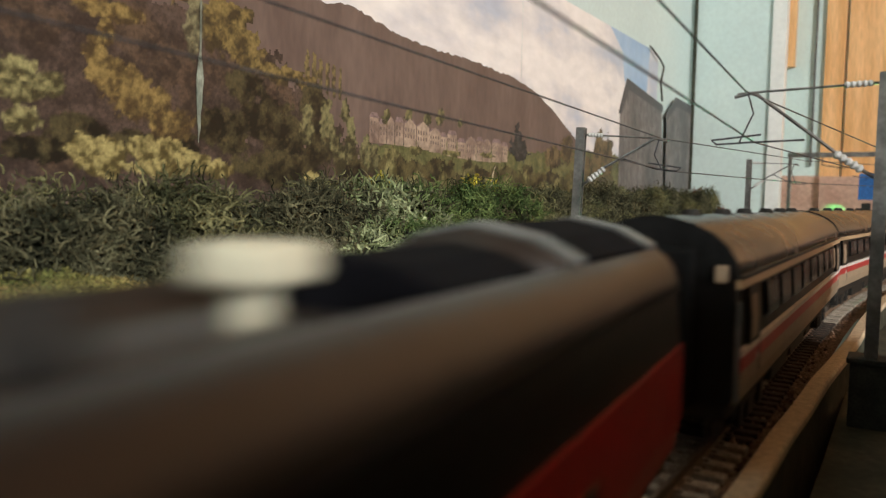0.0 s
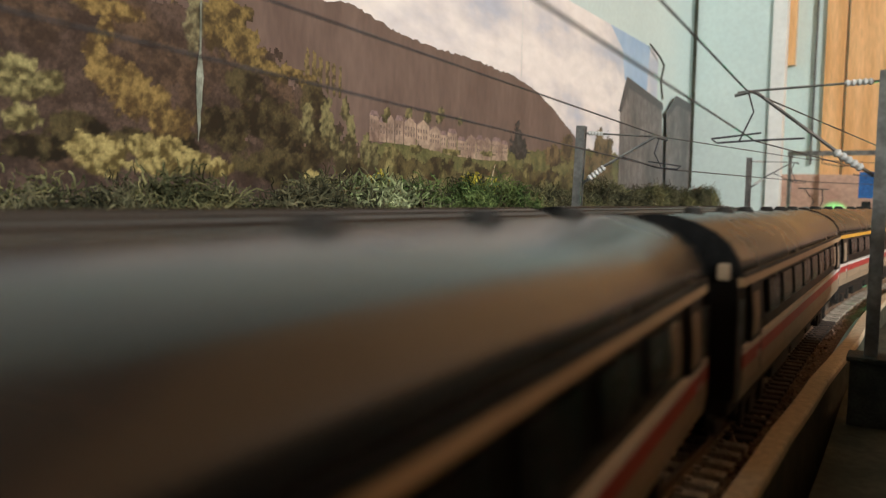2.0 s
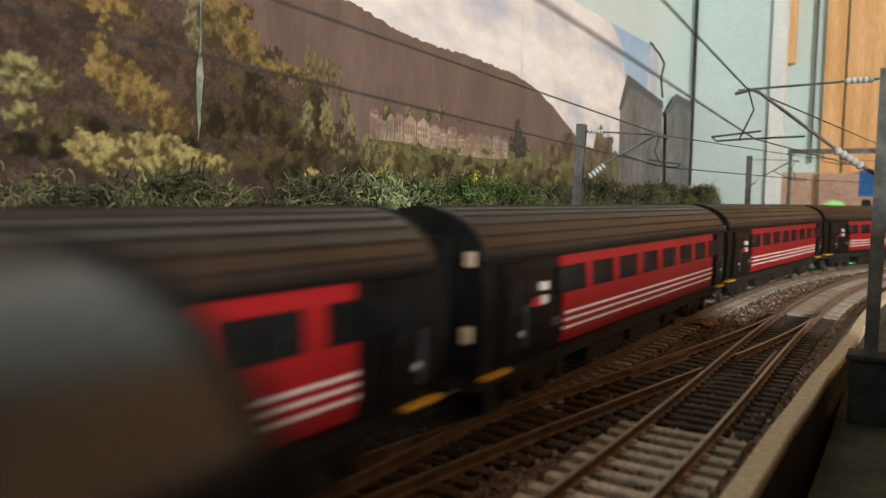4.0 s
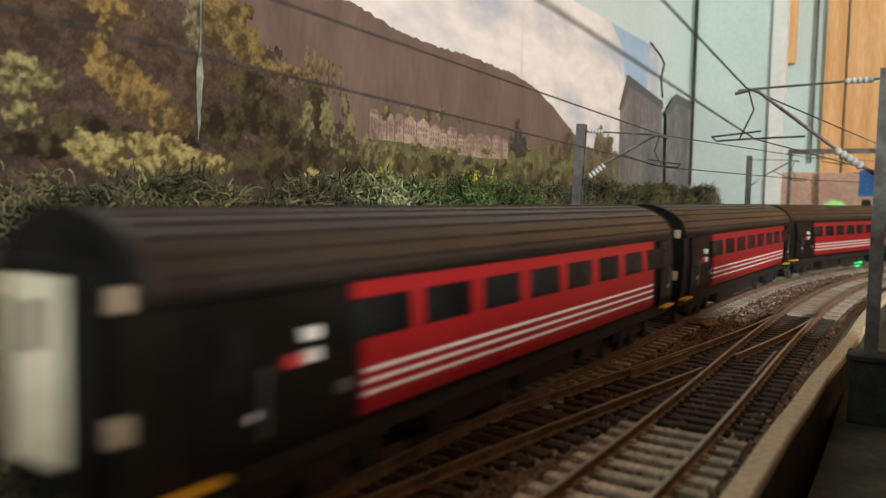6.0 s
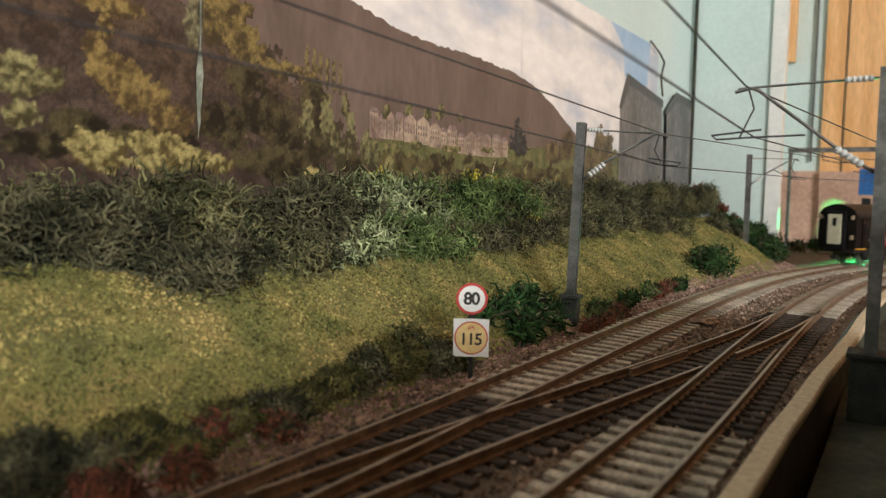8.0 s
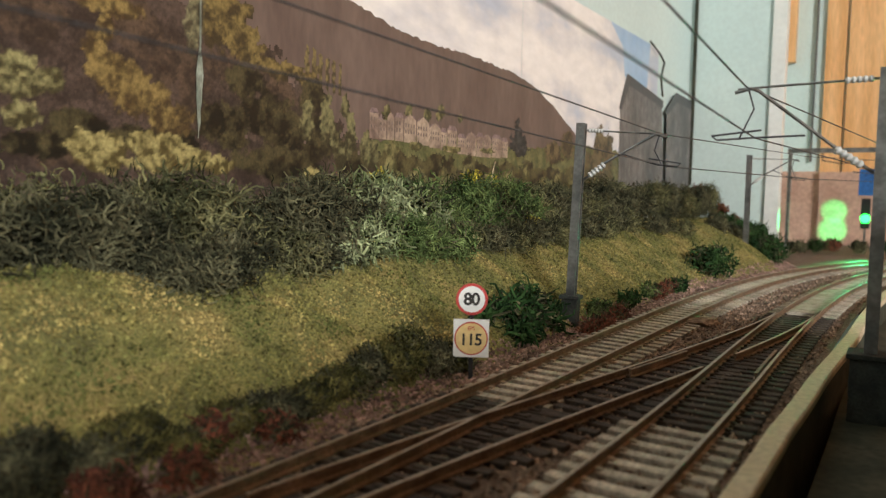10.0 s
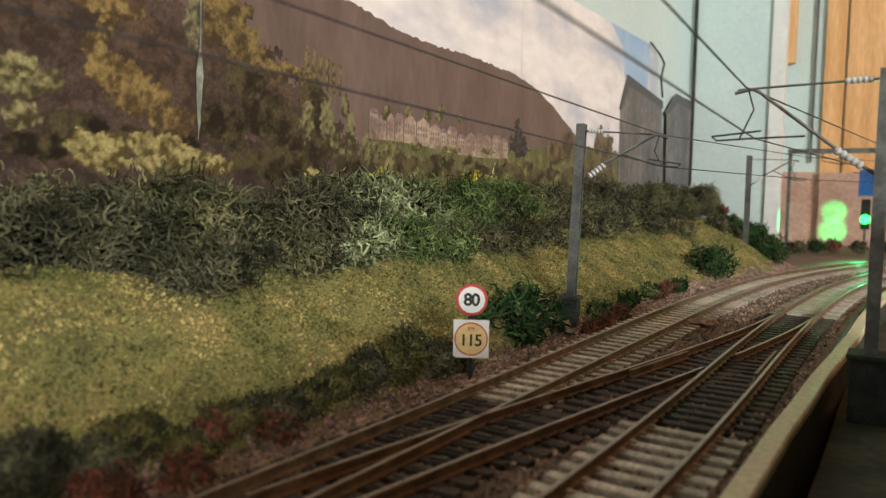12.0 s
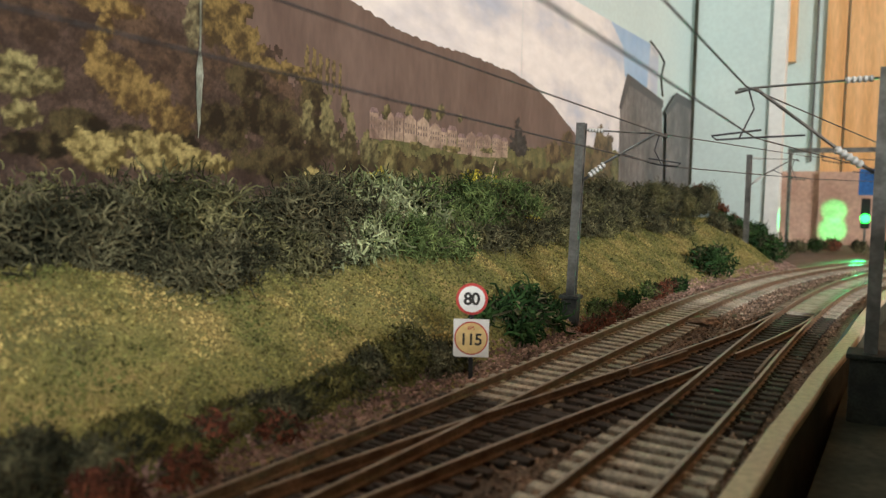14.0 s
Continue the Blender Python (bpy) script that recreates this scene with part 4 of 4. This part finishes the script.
# a pale dry twig standing out of the hedge
tw = plan(288, 34, 56)
bm = bmesh.new()
tube(bm, [(0, 0, -4), (0.6, 0, 3), (2.4, 0, 7), (3.4, 0, 12), (6.0, 0, 17)], [0.45, 0.4, 0.35, 0.3, 0.2], 5)
tube(bm, [(2.4, 0, 7), (4.6, 0, 9.5)], [0.25, 0.15], 5)
tagged(part("dry_twig", bm, M_BOARD), "pale dry twig standing out of the hedge", "twig").matrix_basis = pose(tw.x * MM, tw.y * MM, tw.z * MM, 0, 0, WALL_TURN)

# ---- trains ----
M_GREYROOF = mat("coach_roof_grey", (0.013, 0.012, 0.011), (0.021, 0.019, 0.017), 30, 0.27, 0.05, fine_mix=0.08, spec=0.38)
M_BROWNROOF = mat("coach_roof_brown", (0.019, 0.013, 0.010), (0.033, 0.024, 0.018), 30, 0.45, 0.1, fine_mix=0.12)
M_DARKBODY = mat("coach_dark_grey", (0.0055, 0.0046, 0.004), (0.0105, 0.009, 0.008), 40, 0.45, fine_mix=0.12, spec=0.2)
M_CREAM = mat("coach_cream_band", (0.34, 0.25, 0.17), (0.42, 0.32, 0.22), 40, 0.45, fine_mix=0.1)
M_RED = mat("coach_red", (0.275, 0.010, 0.013), (0.33, 0.015, 0.017), 30, 0.42, fine_mix=0.06, spec=0.25)
M_REDSTRIPE = mat("coach_red_stripe", (0.42, 0.035, 0.035), (0.48, 0.05, 0.045), 30, 0.4, fine_mix=0.08)
M_WHITESTRIPE = mat("coach_white_line", (0.70, 0.66, 0.62), (0.78, 0.74, 0.70), 30, 0.45, fine_mix=0.06)
M_TAN = mat("coach_tan_line", (0.40, 0.27, 0.15), (0.50, 0.35, 0.21), 30, 0.45, fine_mix=0.1)
M_YELLOW = mat("coach_yellow_line", (0.70, 0.36, 0.03), (0.80, 0.43, 0.05), 30, 0.45, fine_mix=0.1)
M_PANE = mat("coach_window", (0.006, 0.006, 0.006), (0.015, 0.016, 0.016), 60, 0.25, fine_mix=0.2, spec=0.16)
M_DOORCREAM = mat("gangway_cream", (0.56, 0.53, 0.40), (0.64, 0.61, 0.47), 40, 0.6, fine_mix=0.08)
M_UNDER = mat("underframe_black", (0.007, 0.006, 0.005), (0.018, 0.015, 0.012), 120, 0.75, fine_mix=0.3)
M_WHEEL = mat("wheel_steel", (0.10, 0.09, 0.08), (0.22, 0.20, 0.18), 120, 0.4, metal=0.6)
M_FAN = mat("dark_fan_opening", (0.003, 0.003, 0.004), (0.006, 0.006, 0.008), 120, 0.9, spec=0.05)
M_RUBBER = mat("gangway_rubber", (0.004, 0.004, 0.004), (0.009, 0.009, 0.009), 120, 0.8, spec=0.12)

HALF_L = 118.5
SIDES = [(16.2, 13.6), (16.9, 17), (16.9, 29), (16.2, 37.5)]
ROOF = [(16.2, 37.5), (15.7, 40.2), (13.9, 43.2), (11.2, 45.4), (7.4, 47.2), (3.2, 48.4), (0, 48.7)]


def side_at(z):
    return float(np.interp(z, [p[1] for p in SIDES], [p[0] for p in SIDES]))


def band(z0, z1, x0, x1, proud, sides=(-1, 1)):
    """A strip of body side from z0 to z1, standing proud of the core."""
    bm = bmesh.new()
    zs = sorted({z0, z1, *[p[1] for p in SIDES if z0 < p[1] < z1]})
    for sd in sides:
        loops = []
        for x in (x0, x1):
            outer = [(x, sd * (side_at(z) + proud), z) for z in zs]
            inner = [(x, sd * (side_at(z) - 0.6), z) for z in reversed(zs)]
            loops.append([bm.verts.new(p) for p in outer + inner])
        n = len(loops[0])
        for k in range(n):
            bm.faces.new((loops[0][k], loops[0][(k + 1) % n], loops[1][(k + 1) % n], loops[1][k]))
        bm.faces.new(loops[0])
        bm.faces.new(loops[1][::-1])
    return bm


def shell(prof, x0, x1, bevel_end=0.0):
    """A closed prism with a mirrored outline along x."""
    bm = bmesh.new()
    full = [(y, z) for y, z in prof] + [(-y, z) for y, z in reversed(prof) if y > 0]
    loops = []
    e = min(2, (x1 - x0) / 4)
    for x, k in ((x0, 1 - bevel_end), (x0 + e, 1), (x1 - e, 1), (x1, 1 - bevel_end)):
        loops.append([bm.verts.new((x, y * k, 20 + (z - 20) * k)) for y, z in full])
    n = len(full)
    for p, q in zip(loops[:-1], loops[1:]):
        for k in range(n):
            bm.faces.new((p[k], p[(k + 1) % n], q[(k + 1) % n], q[k]))
    bm.faces.new(loops[0][::-1])
    bm.faces.new(loops[-1])
    return bm


def wheelset(parent, x):
    for y in (-8.4, 8.4):
        bm = bmesh.new()
        for rad, dep, o in ((6.2, 1.6, 0), (6.9, 0.5, -0.9 if y > 0 else 0.9), (2.2, 2.2, 0)):
            g = bmesh.ops.create_cone(bm, cap_ends=True, segments=20, radius1=rad, radius2=rad, depth=dep)
            bmesh.ops.transform(bm, verts=g["verts"], matrix=Matrix.Translation((x, y + o, 6.2)) @ Matrix.Rotation(math.pi / 2, 4, "X"))
        part("wheel", bm, M_WHEEL, parent, "steel wheel")


def bogie(parent, x):
    bm = bmesh.new()
    for y in (-12.2, 12.2):
        box(bm, x - 18, x + 18, y - 1, y + 1, 6.0, 10.2, bevel=0.3)
        for w in (-13, 13):
            box(bm, x + w - 2.2, x + w + 2.2, y - 1.8, y + 1.8, 3.8, 9.2, bevel=0.4)
        box(bm, x - 4, x + 4, y - 1.6, y + 1.6, 3.4, 7.6, bevel=0.4)
    box(bm, x - 6, x + 6, -12, 12, 7.5, 13.5)
    b = part("bogie", bm, M_UNDER, parent, "black bogie frame")
    for w in (-13, 13):
        wheelset(b, x + w)


def coach_common(c, roof_mat, ribbed):
    part("core", shell([(15.7, 13.4), (16.3, 17), (16.3, 29), (15.6, 37.4)], -HALF_L, HALF_L), M_DARKBODY, c)
    rf = part("roof", shell(ROOF, -HALF_L, HALF_L, 0.02), roof_mat, c, "", True)
    bm = bmesh.new()
    if ribbed:
        for y, z in ((15.6, 40.6), (14.0, 43.1), (11.4, 45.3), (8.2, 46.9), (5.0, 47.9), (1.7, 48.6)):
            for sd in (-1, 1):
                box(bm, -HALF_L + 4, HALF_L - 4, sd * y - 0.3, sd * y + 0.3, z - 0.6, z + 0.25)
        part("rib", bm, roof_mat, rf)
    else:
        bm.free()
        for x in (-88, -52, -20, 22, 56, 90):
            bm = bmesh.new()
            bmesh.ops.create_cone(bm, cap_ends=True, segments=14, radius1=2.6, radius2=1.7, depth=1.6)
            bmesh.ops.transform(bm, verts=bm.verts, matrix=Matrix.Translation((x, 0, 49.2)))
            part("ventilator", bm, M_UNDER, rf, "small dark roof ventilator")
    part("gutter", boxes((-HALF_L, HALF_L, -16.9, -15.9, 37.2, 38.0), (-HALF_L, HALF_L, 15.9, 16.9, 37.2, 38.0)), M_DARKBODY, c)
    part("underframe", boxes((-HALF_L + 1, HALF_L - 1, -14.5, 14.5, 9.5, 13.6), bevel=0.4), M_UNDER, c)
    for x0, x1, z0 in ((-46, -12, 4.2), (-6, 30, 4.8), (36, 50, 5.2)):
        part("equipment_box", boxes((x0, x1, -13, 13, z0, 9.4), bevel=0.4), M_UNDER, c, "black underfloor equipment box")
    for x in (-82, 82):
        bogie(c, x)
    for sd in (-1, 1):
        x = sd * HALF_L
        part("gangway", boxes((min(x, x + sd * 3.4), max(x, x + sd * 3.4), -8.5, 8.5, 12, 43), bevel=1.0), M_RUBBER, c, "black rubber gangway bellows")
        part("end_bow", shell([(16.3, 37.4), (15.8, 40.3), (14.0, 43.3), (11.3, 45.6), (7.5, 47.4), (3.2, 48.6), (0, 48.9)], min(x - sd * 1.2, x + sd * 0.3), max(x - sd * 1.2, x + sd * 0.3)), M_RUBBER, c, "black roof end")
        part("coupling", boxes((min(x, x + sd * 4), max(x, x + sd * 4), -2, 2, 4.5, 7.5)), M_UNDER, c)
        for y in (-13.2, 13.2):
            part("lamp", boxes((min(x, x + sd * 1.6), max(x, x + sd * 1.6), y - 1.1, y + 1.1, 36.6, 39.8), bevel=0.3), M_CREAM, c, "small white end fitting")


def doors(c, material, handle_mat, dark_pane):
    for sd in (-1, 1):
        for x in (-105, 105):
            y = sd * 16.95
            d = part("door", band(14.2, 36.6, x - 5.2, x + 5.2, 0.35, (sd,)), material, c)
            part("door_window", band(25, 33.5, x - 3.0, x + 3.0, 0.55, (sd,)), dark_pane, d)
            part("handle", boxes((x + 3.4, x + 4.4, y - 0.6, y + 0.6, 20, 21.2)), handle_mat, d, "metal door handle")
            part("handrail", boxes((x + 6.4, x + 6.8, y - 0.5, y + 0.5, 17, 27)), M_STEEL, d, "thin pale handrail")


def red_coach():
    c = thing("red_coach", label="red model railway coach with black ends and white lines", category="coach", group="far train")
    coach_common(c, M_BROWNROOF, True)
    for sd in (-1, 1):
        part("side_panel", band(15.0, 27.6, -75, 91, 0.30, (sd,)), M_RED, c, "red lower side")
        part("cantrail", band(34.4, 37.4, -77, 91, 0.30, (sd,)), M_RED, c, "red band under the roof")
        xs = [-70 + 23.2 * i for i in range(8)]
        for i in range(8):
            part("window", band(27.7, 34.3, xs[i] - 9.2, xs[i] + 9.2, 0.02 if 0 < i < 7 else 0.34, (sd,)), M_PANE, c, "dark glazed window")
        for i in range(7):
            part("pillar", band(27.6, 34.4, xs[i] + 9.1, xs[i + 1] - 9.1, 0.30, (sd,)), M_RED, c)
        for z in (18.2, 20.2, 22.1):
            part("stripe", band(z, z + 0.7, -75, 91, 0.42, (sd,)), M_WHITESTRIPE, c, "thin white line")
        for x, z, w, mm in ((-88, 29.5, 1.6, M_WHITESTRIPE), (-88, 26.2, 1.4, M_WHITESTRIPE), (-92, 26.0, 1.6, M_REDSTRIPE), (-80, 20.0, 1.2, M_STEEL)):
            part("marking", band(z, z + 1.9, x - w, x + w, 0.42, (sd,)), mm, c, "small pale door marking")
    doors(c, M_DARKBODY, M_WHITESTRIPE, M_PANE)
    for x in (-112, 112):
        part("step", boxes((x - 6, x + 6, -17.6, -15, 12.8, 13.6)), M_YELLOW, c, "orange-yellow step edge")
    x = -HALF_L - 3.5
    d = part("gangway_door", boxes((x - 0.5, x + 0.2, -5.6, 5.6, 16.5, 40.5), bevel=0.2), M_DOORCREAM, c, "cream gangway door")
    part("door_window", boxes((x - 0.75, x - 0.3, -1.5, 1.5, 31, 37.5)), M_PANE, d)
    part("tail_lamp", boxes((x + 1.6, x + 3.2, -14.4, -11.8, 20.5, 24), bevel=0.3), M_CREAM, c, "pale square lamp bracket")
    return c


def grey_coach(line_mat, label):
    c = thing("grey_coach", label=label, category="coach", group="near train")
    coach_common(c, M_GREYROOF, False)
    for sd in (-1, 1):
        part("side_panel", band(13.7, 20.0, -HALF_L, HALF_L, 0.40, (sd,)), M_CREAM, c, "cream lower side")
        part("stripe", band(20.0, 22.7, -HALF_L, HALF_L, 0.42, (sd,)), M_REDSTRIPE, c, "dull red stripe")
        part("stripe", band(22.7, 23.9, -HALF_L, HALF_L, 0.44, (sd,)), M_WHITESTRIPE, c, "thin white line")
        part("cantrail", band(35.5, 37.3, -HALF_L, HALF_L, 0.44, (sd,)), line_mat, c, "coloured line under the roof")
        for i in range(8):
            x = -78 + i * 22.3
            part("window", band(27.2, 34.4, x - 8.2, x + 8.2, 0.30, (sd,)), M_PANE, c, "dark glazed window")
    doors(c, M_DARKBODY, M_WHITESTRIPE, M_CREAM)
    for sd in (-1, 1):
        part("window", band(26.5, 34.0, 85, 89.5, 0.5, (sd,)), M_CREAM, c, "pale frosted window")
    for x in (-HALF_L, HALF_L):
        for y in (-16.5, 16.5):
            part("corner_pillar", boxes((x - 0.4, x + 0.4, y - 0.5, y + 0.5, 14, 33)), M_STEEL, c, "grey corner pillar")
    return c


def pantograph(c, x, z, lift, material):
    bm = bmesh.new()
    tube(bm, [(x - 14, -4, z), (x + 10, -3, z + lift * 0.5), (x - 8, -6, z + lift)], 0.4, 5)
    tube(bm, [(x - 14, 4, z), (x + 10, 3, z + lift * 0.5), (x - 8, 6, z + lift)], 0.4, 5)
    box(bm, x - 9.5, x - 6.5, -10, 10, z + lift, z + lift + 0.8)
    box(bm, x - 16, x + 12, -5, 5, z - 1.2, z - 0.4)
    return part("pantograph", bm, material, c, "thin folding pantograph")


def loco(name, label, group, upper, lower, roof_mat, panto=(-52, 5.0)):
    c = thing(name, label=label, category="locomotive", group=group)
    h = 112.0
    part("body", shell([(15.9, 11), (16.6, 17), (16.6, 29), (15.9, 37.4)], -h, h, 0.02), upper, c)
    for sd in (-1, 1):
        part("side_panel", band(12.6, 29.0, h - 104, h - 2, 0.3, (sd,)), lower, c, "red lower side")
        part("side_panel", band(14.2, 28.0, -h + 3, -h + 100, 0.3, (sd,)), lower, c, "red lower side")
    rf = part("roof", shell([(16.2, 37.5), (15.9, 39.4), (15.2, 41.2), (14.0, 42.8), (12.4, 44.0), (11.4, 44.2), (11.0, 42.0), (0, 41.6)], -h, h, 0.02), roof_mat, c, "roof with a sunken well", True)
    part("roof_end", shell([(11.8, 41), (11.6, 44.4), (7.0, 46.8), (0, 48.2)], -h + 1, -h + 24), roof_mat, rf, "", True)
    part("roof_end", shell([(11.8, 41), (11.6, 44.4), (7.0, 46.8), (0, 48.2)], h - 50, h - 1), roof_mat, rf, "", True)
    part("grille", shell([(11.0, 41), (10.4, 44.2), (6.0, 45.8), (0, 46.6)], 34, 58), M_FAN, rf, "dark arched roof grille")
    part("grille", shell([(12.2, 41), (12.0, 44.6), (7.2, 47.0), (0, 48.5)], h - 44, h - 9), M_FAN, rf, "dark arched roof grille")
    for x0, x1 in ((h - 47, h - 44.2), (h - 8.8, h - 3.5)):
        part("rim", shell([(12.6, 41), (12.4, 44.9), (7.5, 47.4), (0, 48.9)], x0, x1), M_STEEL, rf, "pale grey rim of the grille")
    for x in (61, 5, -12, -90):
        bm = bmesh.new()
        tube(bm, [(x, 0, 41), (x, 0, 43), (x, 0, 44.5), (x, 0, 46)], [2.6, 3.2, 2.4, 2.6], 10)
        part("roof_pot", bm, M_UNDER, rf, "dark roof equipment pot", True)
    part("roof_box", boxes((19, 27, -4, 2.5, 45.0, 48.2), (21.5, 24.5, -1.5, 1, 41.5, 45.1), bevel=0.9), M_DOORCREAM, rf, "cream equipment box")
    pantograph(c, panto[0], 43.5, panto[1], M_WIRE)
    for sd in (-1, 1):
        x = sd * h
        part("windscreen", boxes((min(x - sd * 0.3, x + sd * 0.5), max(x - sd * 0.3, x + sd * 0.5), -12, 12, 25, 35)), M_PANE, c)
        part("buffer_beam", boxes((min(x, x + sd * 3), max(x, x + sd * 3), -14, 14, 6, 10), bevel=0.4), M_UNDER, c)
        for y in (-11, 11):
            part("tail_lamp", boxes((min(x, x + sd * 1.4), max(x, x + sd * 1.4), y - 1.6, y + 1.6, 18, 22), bevel=0.3), M_SIGNWHITE, c, "white lamp housing")
    part("underframe", boxes((-h + 4, h - 4, -14, 14, 8, 12), (-34, 34, -13, 13, 3.6, 9), bevel=0.4), M_UNDER, c)
    for x in (-72, 72):
        bogie(c, x)
    part("roundel", boxes((h - 62, h - 55, -17.6, -16.8, 18, 23), bevel=0.2), M_DARKBODY, c, "dark maker's plate")
    return c


TALL = 1.062     # cross-section of the vehicles


far_loco = loco("red_locomotive", "red and black model electric locomotive with roof pantograph", "far train", M_DARKBODY, M_RED, M_BROWNROOF, (94, 18.0))
near_loco = loco("black_locomotive", "black and red model electric locomotive with open roof well", "near train", M_DARKBODY, M_RED, M_BROWNROOF)
first_red = red_coach()
for v in (far_loco, near_loco, first_red):
    v.scale = (1, TALL, TALL)
far_train = [first_red] + [copy_thing(first_red, Matrix()) for _ in range(6)]
g = grey_coach(M_TAN, "dark grey model coach with red stripe and cream lower side")
g.scale = (1, TALL, TALL)
near_train = [g] + [copy_thing(g, Matrix()) for _ in range(3)]
near_train.append(grey_coach(M_YELLOW, "dark grey model coach with an orange-yellow first-class line"))
near_train[-1].scale = (1, TALL, TALL)


# ---- movement ----
def ride(line, s, half, far):
    """Pose of a vehicle whose middle is at s, carried by its two bogies."""
    a, b = on(line, s - half), on(line, s + half)
    za, zb = (rise_far(s - half), rise_far(s + half)) if far else (0, 0)
    m = Vector(((a[0] + b[0]) / 2, (a[1] + b[1]) / 2, (za + zb) / 2)) * MM
    yaw = math.atan2(b[1] - a[1], b[0] - a[0])
    tip = math.degrees(math.atan(cant_far(s))) if far else 0.0
    return Matrix.Translation(m) @ Euler((0, 0, yaw)).to_matrix().to_4x4() @ pose(0, 0, 0, tip, 0, 0)


def far_tail(t):
    """Rear end of the far train along its line; it slows a little, then comes to rest past the alcove."""
    u = t - 6.3
    early = min(max(3.0 - t, 0), 2.0)
    gone = 76 + 338 * min(u, 2.2) - 11.5 * early * early - 46 * max(1.0 - t, 0)
    return gone if u < 2.2 else gone + 338 * 1.3 * (1 - math.exp(-(u - 2.2) / 1.3))


def near_head(t):
    """Leading end of the first grey coach along the near line; it comes to rest behind the camera."""
    if t < 4.8:
        return 32 - (409.5 * t - 16.2 * t * t)
    return 32 - (409.5 * 4.8 - 16.2 * 23.04) - 254 * 0.9 * (1 - math.exp(-(t - 4.8) / 0.9))


def motions():
    times = [i * 0.1 for i in range(141)]
    for k, c in enumerate(far_train):
        walk(c, [(t, ride(FAR, far_tail(t) + 254 * k + HALF_L, 82, True)) for t in times])
    walk(far_loco, [(t, ride(FAR, far_tail(t) + 254 * 7 + 99, 72, True)) for t in times])
    for k, c in enumerate(near_train):
        walk(c, [(t, ride(NEAR, near_head(t) + 252 * k + HALF_L, 82, False)) for t in times])
    walk(near_loco, [(t, ride(NEAR, near_head(t) - 28 - 112, 72, False)) for t in times])


motions()
